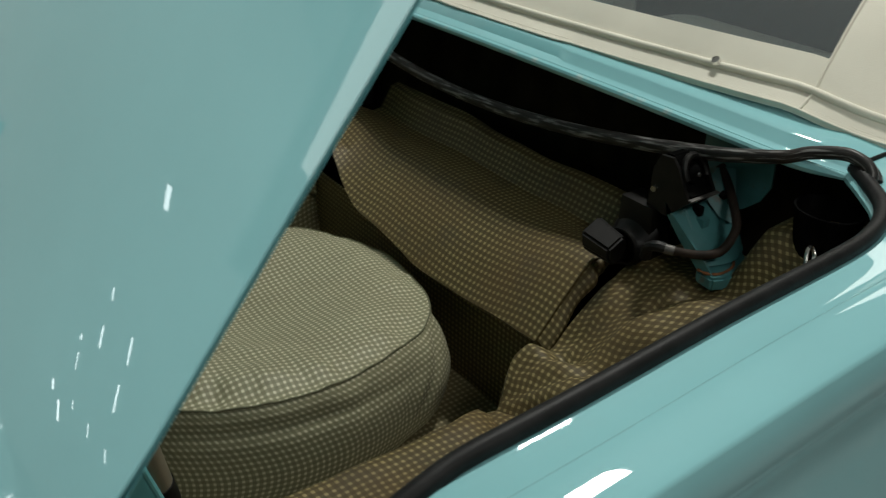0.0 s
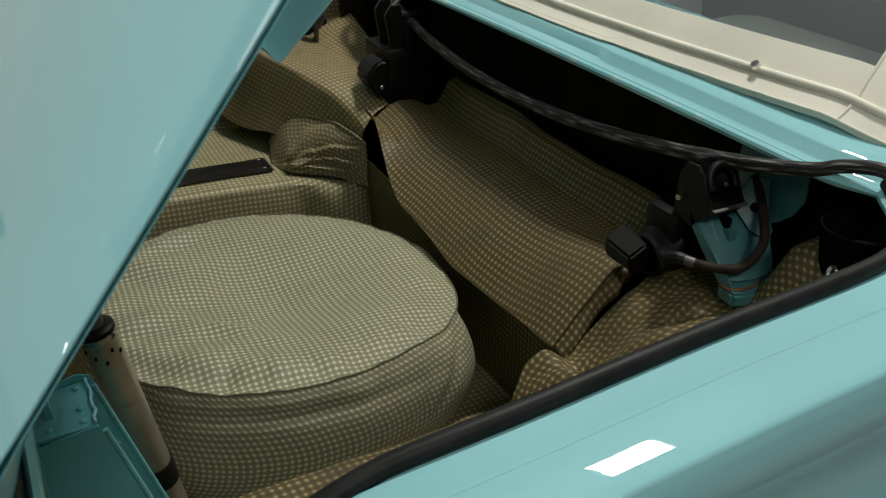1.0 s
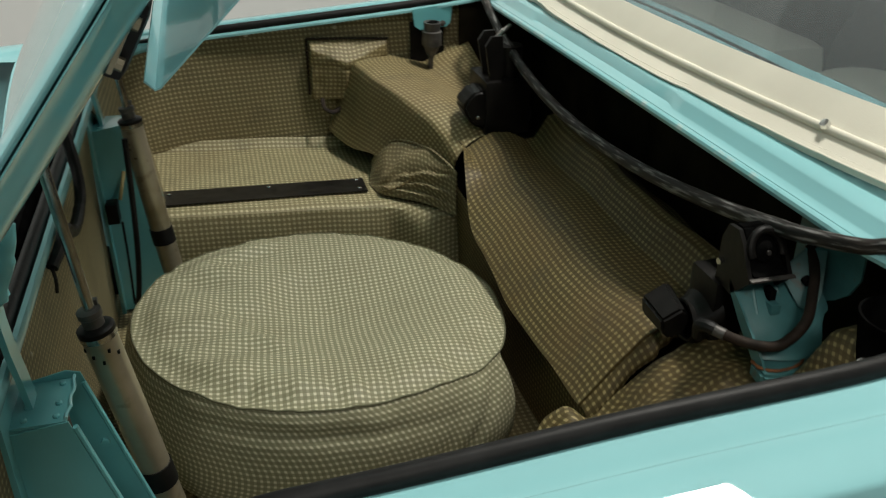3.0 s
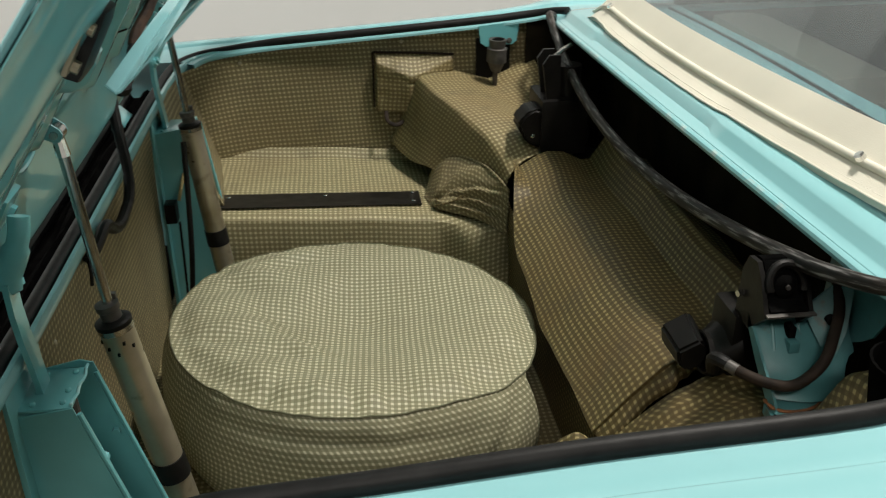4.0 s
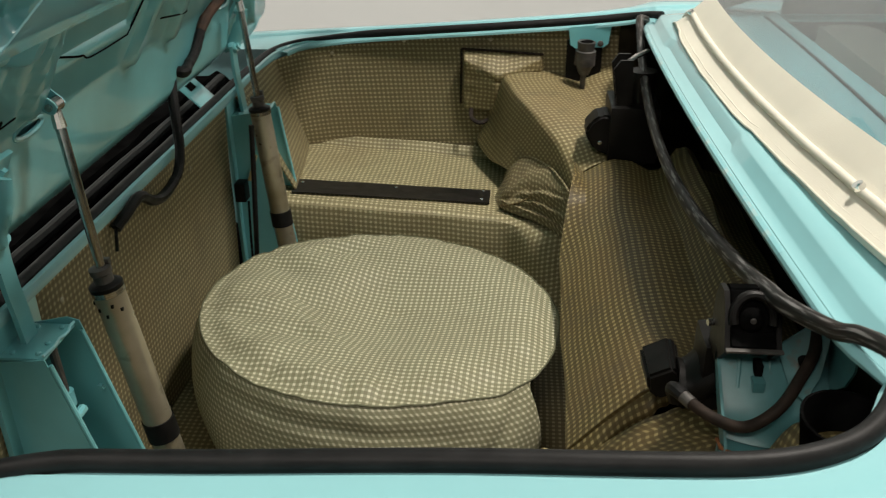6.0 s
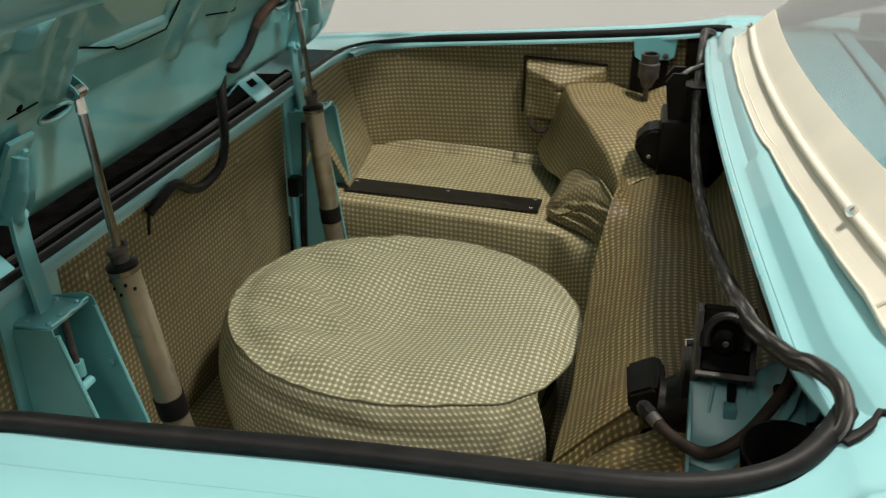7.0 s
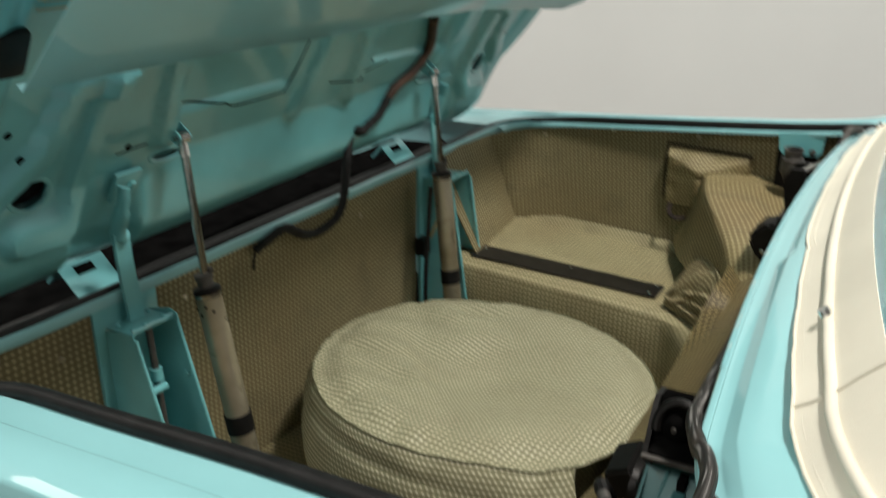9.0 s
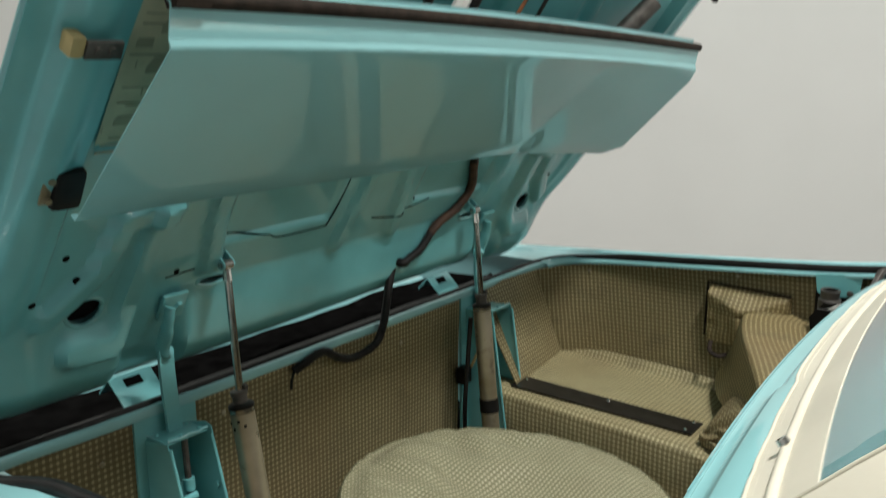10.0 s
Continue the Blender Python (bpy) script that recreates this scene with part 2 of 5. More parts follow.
def shell(rows, thick=0.0, uv_off=(0, 0), closed=False, drop=None):
    """A sheet through a grid of points, with thickness on its back and cloth coordinates in metres."""
    bm = bmesh.new()
    uvl = bm.loops.layers.uv.new("UVMap")
    nr, nc = len(rows), len(rows[0])
    pts = [[V(p) for p in r] for r in rows]
    mid_r, mid_c = nr // 2, nc // 2
    us = [[0.0] * nc for _ in range(nr)]
    vs = [[0.0] * nc for _ in range(nr)]
    for i in range(nr):
        for j in range(1, nc):
            us[i][j] = us[i][j - 1] + (pts[i][j] - pts[i][j - 1]).length
        shift = us[i][mid_c]
        us[i] = [u - shift for u in us[i]]
    for j in range(nc):
        for i in range(1, nr):
            vs[i][j] = vs[i - 1][j] + (pts[i][j] - pts[i - 1][j]).length
        shift = vs[mid_r][j]
        for i in range(nr):
            vs[i][j] -= shift
    top = [[bm.verts.new(p) for p in r] for r in pts]
    where = {}
    for i in range(nr):
        for j in range(nc):
            where[top[i][j]] = (us[i][j] + uv_off[0], vs[i][j] + uv_off[1])
    last = nc if closed else nc - 1
    for i in range(nr - 1):
        for j in range(last):
            if drop and drop(i, j):
                continue
            k = (j + 1) % nc
            bm.faces.new((top[i][j], top[i][k], top[i + 1][k], top[i + 1][j]))
    if thick:
        bm.normal_update()
        faces = list(bm.faces)
        under = {v: bm.verts.new(v.co - v.normal * thick) for v in list(where)}
        for v, w in list(under.items()):
            where[w] = where[v]
        edges = [e for e in bm.edges if len(e.link_faces) == 1]
        rim = []
        for e in edges:
            l = e.link_loops[0]
            rim.append((l.vert, l.link_loop_next.vert))
        for f in faces:
            bm.faces.new([under[v] for v in reversed(f.verts)])
        for a, b in rim:
            bm.faces.new((b, a, under[a], under[b]))
    for v in [v for v in bm.verts if not v.link_faces]:
        where.pop(v, None)
        bm.verts.remove(v)
    for f in bm.faces:
        for l in f.loops:
            l[uvl].uv = where[l.vert]
    return bm


def spline(points, n=8):
    """A smooth line through points."""
    p = [V(q) for q in points]
    p = [2 * p[0] - p[1], *p, 2 * p[-1] - p[-2]]
    out = []
    for i in range(1, len(p) - 2):
        for k in range(n):
            t = k / n
            a, b, c, d = p[i - 1:i + 3]
            out.append(0.5 * ((2 * b) + (c - a) * t + (2 * a - 5 * b + 4 * c - d) * t * t + (3 * b - a - 3 * c + d) * t ** 3))
    out.append(p[-2])
    return out


def tube(bm, path, r, n=10, cap=True, flat=1.0):
    """A round bar along a line; r is a number or one for each point."""
    path = [V(p) for p in path]
    rings = []
    uvl = bm.loops.layers.uv.verify()
    run = [0.0]
    for a, b in zip(path, path[1:]):
        run.append(run[-1] + (b - a).length)
    up = V((0.13, 0.2, 0.97))
    for i, p in enumerate(path):
        d = (path[min(i + 1, len(path) - 1)] - path[max(i - 1, 0)]).normalized()
        side = d.cross(up)
        if side.length < 1e-3:
            side = d.cross(V((1, 0, 0)))
        side.normalize()
        over = side.cross(d).normalized()
        up = over
        rad = r[i] if isinstance(r, (list, tuple)) else r
        rings.append([bm.verts.new(p + side * (rad * math.cos(2 * math.pi * k / n)) + over * (rad * flat * math.sin(2 * math.pi * k / n))) for k in range(n)])
    for i, (a, b) in enumerate(zip(rings, rings[1:])):
        for k in range(n):
            f = bm.faces.new((a[k], a[(k + 1) % n], b[(k + 1) % n], b[k]))
            for l, uv in zip(f.loops, ((k / n, run[i]), ((k + 1) / n, run[i]), ((k + 1) / n, run[i + 1]), (k / n, run[i + 1]))):
                l[uvl].uv = uv
    if cap:
        bm.faces.new(list(reversed(rings[0])))
        bm.faces.new(rings[-1])
    return bm


def tube_bm(path, r, n=10, flat=1.0):
    return tube(bmesh.new(), path, r, n, True, flat)


def box(bm, lo, hi, bevel=0.0, m=None):
    made = bmesh.ops.create_cube(bm, size=1.0)["verts"]
    lo, hi = V(lo), V(hi)
    for v in made:
        v.co = V([lo[i] + (v.co[i] + 0.5) * (hi[i] - lo[i]) for i in range(3)])
    if bevel:
        edges = {e for v in made for e in v.link_edges}
        made = list({v for f in bmesh.ops.bevel(bm, geom=list(edges), offset=bevel, segments=2, affect="EDGES", profile=0.7)["faces"] for v in f.verts}
                    | {v for v in made if v.is_valid})
    if m is not None:
        for v in made:
            v.co = m @ v.co
    return bm


def box_bm(lo, hi, bevel=0.0, m=None):
    return box(bmesh.new(), lo, hi, bevel, m)


def prism(bm, outline, a, b):
    """A plate: an outline of points, pushed from a to b."""
    a, b = V(a), V(b)
    lo = [bm.verts.new(V(p) + a) for p in outline]
    hi = [bm.verts.new(V(p) + b) for p in outline]
    n = len(outline)
    bm.faces.new(lo)
    bm.faces.new(list(reversed(hi)))
    for i in range(n):
        bm.faces.new((lo[i], hi[i], hi[(i + 1) % n], lo[(i + 1) % n]))
    bmesh.ops.recalc_face_normals(bm, faces=list(bm.faces))
    return bm


def screw(name, p, r, parent, normal=(0, 0, 1), material=None, label=""):
    d = V(normal).normalized()
    bm = tube_bm([V(p) - d * 0.002, V(p) + d * 0.0015, V(p) + d * 0.003], [r, r, r * 0.6], 10)
    return part(name, bm, material or CHROME, parent, label)


def lerp(a, b, t):
    return a + (b - a) * t


def smooth(t):
    t = max(0.0, min(1.0, t))
    return t * t * (3 - 2 * t)


# ---- the room ----
def slab(name, lo, hi, material, label):
    ob = part(name, box_bm(lo, hi), material)
    return tagged(ob, label, name.split("_")[0], kind="structure")


slab("floor", (-7, -6, -0.1), (9, 5, 0), FLOOR, "smooth grey concrete studio floor under the car")
slab("wall_far", (-7, 4, 0), (9, 4.15, 5), WALL, "plain light grey studio wall behind the car")
slab("wall_near", (-7, -6.15, 0), (9, -6, 5), WALL, "plain grey studio wall behind the camera")
slab("wall_rear", (-7.15, -6.15, 0), (-7, 4.15, 5), WALL, "plain grey studio wall behind the tail")
slab("wall_front", (9, -6.15, 0), (9.15, 4.15, 5), CEIL, "plain grey studio wall ahead of the car")
# unseen board, added to keep the wall lamp's light and reflection off the car
slab("ceiling_valance", (-7, 2.36, 3.62), (9, 2.40, 4.2), CEIL, "plain grey board added out of view to block the wall lamp")
slab("ceiling", (-7.15, -6.15, 4.2), (9.15, 4.15, 4.35), WALL, "plain grey studio ceiling")

# ---- the car ----
car = thing("convertible_car", "turquoise vintage convertible with its rear-hinged trunk lid standing open", "car")

RIM = {1: [(0.69, 0.775, 1.052), (0.665, 0.81, 1.045), (0.62, 0.838, 1.035), (0.5, 0.852, 1.02), (0.3, 0.857, 1.004), (0.1, 0.858, 0.99)],
       -1: [(0.710, 0.770, 1.053), (0.690, 0.805, 1.046), (0.662, 0.840, 1.042), (0.625, 0.864, 1.039), (0.575, 0.879, 1.036), (0.5, 0.886, 1.034), (0.3, 0.887, 1.026), (0.1, 0.889, 1.013)]}
# the two rear corners of the opening: far and near
CORNER = {1: [(-0.06, 0.858, 0.979), (-0.15, 0.852, 0.971), (-0.235, 0.835, 0.961), (-0.285, 0.78, 0.951), (-0.300, 0.66, 0.945), (-0.304, 0.5, 0.943)],
          -1: [(-0.06, 0.885, 1.000), (-0.15, 0.877, 0.984), (-0.245, 0.857, 0.965), (-0.298, 0.81, 0.951), (-0.306, 0.65, 0.944), (-0.306, 0.5, 0.943)]}


def quarter_rows(s):
    """Cross sections of a rear wing, from the trunk opening out over its crest and down its side."""
    line = spline(RIM[s] + CORNER[s], 6)
    line = [p for p in line if p.x > (-0.240 if s < 0 else -0.282)]
    ahead = [V((x, 0.785 if s > 0 else 0.757, 1.055 + 0.01 * (x - 0.73))) for x in (1.7, 1.4, 1.1, 0.9, 0.8, 0.73)]
    stations = ahead + line
    rows = []
    for i, p in enumerate(stations):
        q = stations[min(i + 1, len(stations) - 1)] - stations[max(i - 1, 0)]
        out = V((q.y, -q.x, 0)).normalized()
        if out.y < 0 and p.x > -0.2:
            out = -out
        if i < 6:
            out = V((0, 1, 0))
        back = smooth((0.0 - p.x) / 0.31)
        flange = 0.026 if s > 0 else 0.020
        crest = V((p.x - 0.80 * back, (0.974 if s > 0 else 0.996) - 0.03 * back, p.z - 0.010 - 0.03 * back))
        row = [p - out * flange - V((0, 0, 0.013)), p - out * flange - V((0, 0, 0.008)), p - out * (flange - 0.004) - V((0, 0, 0.004)), p - out * 0.002 - V((0, 0, 0.004)), p + out * 0.001]
        span = crest - p
        for f, dz in ((0.12, -0.001), (0.30, -0.001), (0.385, 0.002), (0.415, 0.007), (0.44, 0.0083), (0.7, 0.0075), (0.88, 0.005), (0.965, 0.003), (0.99, 0.0015), (1.0, -0.001)):
            row.append(p + span * f + V((0, 0, dz + 0.004 * f)))
        for dy, dz in ((0.003, -0.004), (0.006, -0.012), (0.008, -0.034), (-0.004, -0.075), (-0.022, -0.12), (-0.02, -0.20), (0.0, -0.26), (0.004, -0.42), (-0.02, -0.6), (-0.06, -0.74)):
            row.append(crest + V((0, dy, dz)))
        rows.append([V((c.x, c.y * s, c.z)) for c in row])
    if s > 0:
        rows.reverse()
    return rows


for s in (1, -1):
    wing = part("quarter_panel", shell(quarter_rows(s), 0.0015), PAINT, car, "glossy turquoise rear wing with a rolled crest")
    strip = [(x, s * (0.974 + 0.004), 0.735 + 0.02 * x) for x in (-0.75, 0.0, 0.8, 1.7)]
    part("side_moulding", tube_bm(strip, 0.012, 10, 0.6), CHROME, wing, "chrome side moulding")

# rear lip, drain channel and tail
full_rim = {s: spline(RIM[s] + CORNER[s], 6) for s in (1, -1)}
rear = [V((-0.305, y, 0.9425)) for y in np.linspace(0.45, -0.45, 10)]
lip_line = [p for p in full_rim[1] if p.x < -0.12] + rear + [V((p.x, -p.y, p.z)) for p in reversed(full_rim[-1]) if p.x < -0.12]
lip_prof = ((0.001, -0.017), (0.0035, -0.016), (0.0045, -0.012), (0.0045, -0.005), (0.002, 0.0), (-0.003, 0.001), (-0.006, -0.004), (-0.017, -0.030))
part("rear_lip", shell([[p + V((dx, 0, dz + 0.0008 * noise.noise(V((p.y * 30, dz * 60, 0))))) for p in lip_line] for dx, dz in lip_prof], 0.001), PAINT, car)
rows = []
for x, z in ((-0.325, 0.918), (-0.328, 0.885), (-0.337, 0.873), (-0.352, 0.870), (-0.364, 0.885), (-0.376, 0.902), (-0.388, 0.892), (-0.398, 0.875), (-0.412, 0.872), (-0.428, 0.890), (-0.445, 0.903), (-0.47, 0.89), (-0.62, 0.885)):
    rows.append([(x + 0.006 * noise.noise(V((y * 5, x * 20, 0))), y, z + 0.010 * noise.noise(V((y * 7, x * 30, 3)))) for y in np.linspace(-0.86, 0.76, 70)])
drain = part("drain_channel", shell(rows, 0.002), HIDDEN, car, "black folded rubber drain channel behind the trunk lip")
part("channel_seal", tube_bm([(-0.346, y, 0.893 + 0.004 * noise.noise(V((y * 6, 0, 0)))) for y in np.linspace(-0.85, 0.66, 40)], 0.010, 10), HIDDEN, drain)
part("channel_seal", tube_bm([(-0.412 + 0.004 * noise.noise(V((y * 8, 2, 0))), y, 0.902) for y in np.linspace(-0.85, 0.70, 40)], 0.012, 10), RUBBER, drain)
for y, z in ((-0.515, 0.952), (0.440, 0.943)):
    m = pose(-0.383, y, z, 0, 44, 0)
    bm = box_bm((-0.036, -0.045, -0.002), (0.034, 0.045, 0.002), 0.0015, m)
    box(bm, (-0.036, -0.045, -0.045), (-0.032, 0.045, 0.0), 0.001, m)
    part("hinge_plate", bm, PAINT_INNER, drain, "turquoise hinge plate with a slot")
    part("slot", box_bm((-0.026, -0.020, 0.0022), (-0.008, 0.016, 0.0030), 0, m), DARK, drain)
part("tail_panel", shell([[(x, y, z - 0.02 * abs(y)) for y in np.linspace(-0.66, 0.66, 12)] for x, z in ((-0.62, 0.884), (-0.63, 0.90), (-0.7, 0.90), (-0.98, 0.88), (-1.05, 0.84), (-1.07, 0.5), (-1.02, 0.3))], 0.002), PAINT, car)

# front deck panel below the soft top


def deck_edge(y):
    return 0.623 + 0.062 * (y - 0.22) ** 2 + 0.02 * smooth((abs(y) - 0.66) / 0.12)


deck_prof = [(0.008, -0.014), (0.002, -0.010), (0.0, -0.004), (0.002, 0.0), (0.006, 0.002), (0.009, 0.002), (0.010, 0.0032), (0.012, 0.003), (0.022, 0.005), (0.025, 0.007), (0.035, 0.021), (0.038, 0.0235), (0.06, 0.026), (0.12, 0.03), (0.2, 0.034), (0.30, 0.034), (0.31, 0.0)]
rows = []
for y in np.linspace(-0.782, 0.782, 60):
    flat = smooth((abs(y) - 0.70) / 0.06)
    notch = 0.006 * smooth((y + 0.215) / 0.012) * smooth((0.40 - y) / 0.012)
    rows.append([(deck_edge(y) + dx + (notch if 0.024 < dx < 0.04 else 0), max(y, -0.782 + 0.030 * smooth((deck_edge(y) + dx - 0.715) / 0.018)), 1.070 - 0.045 * y * y + dz * (1 - 0.45 * flat)) for dx, dz in deck_prof])
deck = part("deck_panel", shell(rows, 0.0015), PAINT, car, "turquoise deck panel with a stepped lip")
wear_rows = [[V(r[k]) + V((-0.0006, 0, 0.0006)) for k in (2, 3, 4)] for r in rows[10:52]]
part("worn_lip", shell(wear_rows, 0.0), WORN, deck, "paint rubbed pale along the lip")
part("tray_seam", tube_bm([(0.885 + 0.03 * y * y, y, 1.106 - 0.045 * y * y) for y in np.linspace(-0.6, 0.6, 16)], 0.003, 6), DARK, deck)

# trunk seal on the rim, running on behind the rear lip
for s in (1, -1):
    line = []
    for i, p in enumerate(full_rim[s]):
        k = smooth((-0.02 - p.x) / 0.15)
        line.append(V((p.x - 0.020 * k, (p.y - 0.014 + 0.020 * k) * s, p.z + 0.005 - 0.010 * k)))
    line += [V((-0.325, s * y, 0.937)) for y in (0.4, 0.2, 0.0)]
    part("trunk_seal", tube_bm(line, 0.0105, 18), RUBBER, car, "black rubber trunk seal seated on the rim")

# sagging front seal
sag = []
for y in np.linspace(-0.77, 0.77, 36):
    k = 1 - (y / 0.78) ** 2
    sag.append((0.657 - 0.025 * y - 0.042 * k + 0.0063 * y * k, y, 1.075 - 0.003 * y - 0.12 * k - 0.0195 * y * k))
sag = sag[4:-1] + [(0.655, 0.768, 1.042)]
sag = [(0.694, -0.788, 1.046), (0.702, -0.785, 1.060), (0.705, -0.770, 1.070), (0.702, -0.742, 1.074), (0.688, -0.70, 1.064), (0.676, -0.67, 1.050)] + sag
part("front_seal", tube_bm(spline(sag, 4), [0.0095 + 0.002 * smooth((k - 16) / 12) for k in range(4 * (len(sag) - 1) + 1)], 18, 0.8), OLD_RUBBER, car, "scuffed black rubber seal hanging loose across the front")

gap_line = [(0.702, -0.796, 1.053), (0.722, -0.780, 1.058), (0.737, -0.7545, 1.061)]
part("gap_seal", tube_bm(spline(gap_line, 4), [0.0065] * 3 + [0.005] * 3 + [0.003] * 3, 8, 0.6), RUBBER, car)
part("gap_strip", tube_bm([(0.737, -0.7545, 1.059), (1.0, -0.7545, 1.060)], 0.003, 6), RUBBER, car)


# ---- trunk lining ----
def patch(name, a, b, c, d, nu=2, nv=2, material=None, thick=0.004, label="", wob=0.0, seed=0, parent=None):
    """A lining board between four corners: a-b below, d-c above."""
    a, b, c, d = V(a), V(b), V(c), V(d)
    n = (b - a).cross(d - a).normalized()
    rows = []
    for i in range(nv + 1):
        v = i / nv
        row = []
        for j in range(nu + 1):
            u = j / nu
            p = lerp(lerp(a, b, u), lerp(d, c, u), v)
            row.append(p + n * (wob * noise.noise(p * 7 + V((seed, 0, 0)))))
        rows.append(row)
    return part(name, shell(rows, thick), material or LINING, parent or car, label)


FZ = 0.45
patch("trunk_floor", (-0.335, -0.84, FZ), (0.62, -0.84, FZ), (0.62, 0.52, FZ), (-0.335, 0.52, FZ), 20, 20, wob=0.004, label="tan checked vinyl trunk floor mat")
patch("rear_lining", (-0.326, 0.404, FZ), (-0.326, -0.455, FZ), (-0.312, -0.455, 0.937), (-0.312, 0.404, 0.937), 14, 8, wob=0.002, label="checked vinyl rear lining board")
patch("rear_lining", (-0.326, -0.561, FZ), (-0.326, -0.86, FZ), (-0.312, -0.86, 0.937), (-0.312, -0.561, 0.937), 6, 8, wob=0.002, label="checked vinyl rear lining board beside the bracket")
board_top = spline([(0.62, 0.872, 1.01), (0.30, 0.868, 0.99), (0.0, 0.853, 0.966), (-0.15, 0.838, 0.954), (-0.235, 0.808, 0.945), (-0.288, 0.757, 0.935)], 5)
board_foot = spline([(0.62, 0.865, 0.60), (0.30, 0.862, 0.62), (0.0, 0.846, 0.64), (-0.10, 0.836, 0.65), (-0.17, 0.824, 0.655), (-0.222, 0.812, 0.66)], 5)
part("side_lining", shell([[lerp(f, t, k / 8) for f, t in zip(board_foot, board_top)] for k in range(9)], 0.004), LINING, car, "checked vinyl side lining board")
patch("corner_lining", (-0.222, 0.812, 0.66), (-0.168, 0.499, 0.64), (-0.312, 0.47, 0.937), (-0.288, 0.757, 0.935), 8, 6, wob=0.002, label="checked vinyl corner board")
patch("side_lining", (-0.31, -0.862, 0.70), (0.66, -0.862, 0.70), (0.66, -0.862, 1.0), (-0.31, -0.862, 0.935), 12, 8, wob=0.002)

# raised side floor with its front drop
rows = []
for x in np.linspace(-0.27, 0.485, 34):
    top = 0.664 - 0.077 * x
    turn = 0.075 * smooth((x - 0.30) / 0.17)
    prof = [(0.84, top + 0.03), (0.82, top + 0.006), (0.79, top), (0.7, top), (0.6, top), (0.52, top - 0.002), (0.47, top - 0.004), (0.455, top - 0.012), (0.45, top - 0.03), (0.447, top - 0.09), (0.445, FZ)]
    row = []
    for y, z in prof:
        w = noise.noise(V((x * 6, y * 6, z * 6)))
        row.append((x, y + 0.012 * x / 0.4 + (0.006 * w - 0.010 * math.sin(38 * x + 9 * z) * smooth((x - 0.30) / 0.06)) * (z < top - 0.02) - turn * (y < 0.5), z + 0.004 * w))
    rows.append(row)
rows.reverse()
part("raised_floor", shell(rows, 0.004), LIT_FLOOR, car, "checked vinyl over the raised side floor")
strip = part("floor_strip", shell([[(lerp(-0.195, 0.285, i / 10), lerp(0.518, 0.564, i / 10) + dy, 0.667 - 0.077 * lerp(-0.195, 0.285, i / 10) + 0.005) for i in range(11)] for dy in (-0.040, 0.0, 0.040)], 0.003), TAPE, car, "black metal strip screwed to the floor edge")

# ---- spare wheel ----
wheel = thing("spare_wheel", "spare wheel under a fitted green checked vinyl cover, lying flat", "spare wheel", at=(0.103, 0.002, FZ + 0.006))
WH = 0.203


def bell(th, at, width):
    d = (th - at + math.pi) % (2 * math.pi) - math.pi
    return math.exp(-(d / width) ** 2)


def seam_radius(th):
    return 0.337 + 0.022 * bell(th, -0.72, 0.35) + 0.010 * bell(th, -2.2, 0.7)


def lean(x, y):
    """The wheel leans a little: it stands higher towards the tail and the near side."""
    return -0.060 * x - 0.050 * y


def wheel_radius(th, z):
    """The cover bulges below its seam, and is slack towards the bulkhead, where it falls in from a sharp pleat."""
    slack = smooth((th + 0.70) / 0.07) * smooth((1.3 - th) / 0.5)
    b = lerp(0.030, -0.045, slack) + 0.014 * bell(th, -0.80, 0.30)
    k = max(0.0, min(1.0, z / WH))
    return seam_radius(th) + b * math.sin(math.pi * min(1.0, k * 0.93 + 0.07)) ** 0.75 - 0.012 * slack * (1 - k)


def seam_lift(th):
    """The seam rides up and down where the cover is tucked."""
    return 0.005 * noise.noise(V((math.cos(th) * 4, math.sin(th) * 4, 7))) + 0.005 * noise.noise(V((math.cos(th) * 13, math.sin(th) * 13, 1)))


NA = 200
side = []
for k, z in enumerate(np.linspace(0.0, WH, 26)):
    ring = []
    for a in range(NA + 1):
        th = 2 * math.pi * a / NA - math.pi
        r = wheel_radius(th, z) - 0.02 * smooth((0.03 - z) / 0.03)
        free = smooth((WH - z) / 0.02)
        r += free * 0.003 * noise.noise(V((math.cos(th) * 3, math.sin(th) * 3, z * 6)))
        r += free * 0.002 * noise.noise(V((math.cos(th) * 8, math.sin(th) * 8, z * 4 + 2)))
        # one long dent under the seam and slanting drag folds at the pleat
        r -= 0.007 * math.exp(-((z - 0.158 - 0.010 * math.sin(2.3 * th)) / 0.010) ** 2) * bell(th, -1.75, 0.55)
        for at, slope, deep in ((-0.95, 2.4, 0.006), (-1.10, 1.7, 0.004), (-2.5, 1.2, 0.003), (-1.4, 1.0, 0.003)):
            r -= free * deep * math.exp(-((th - at - slope * (z - 0.12)) / 0.035) ** 2) * smooth((z - 0.05) / 0.05)
        x, y = r * math.cos(th), r * math.sin(th)
        ring.append((x, y, z + (seam_lift(th) * smooth((z - 0.14) / 0.06) + lean(x, y) * smooth(z / WH))))
    side.append(ring)
part("cover_side", shell(side, 0.003), CLOTH, wheel)


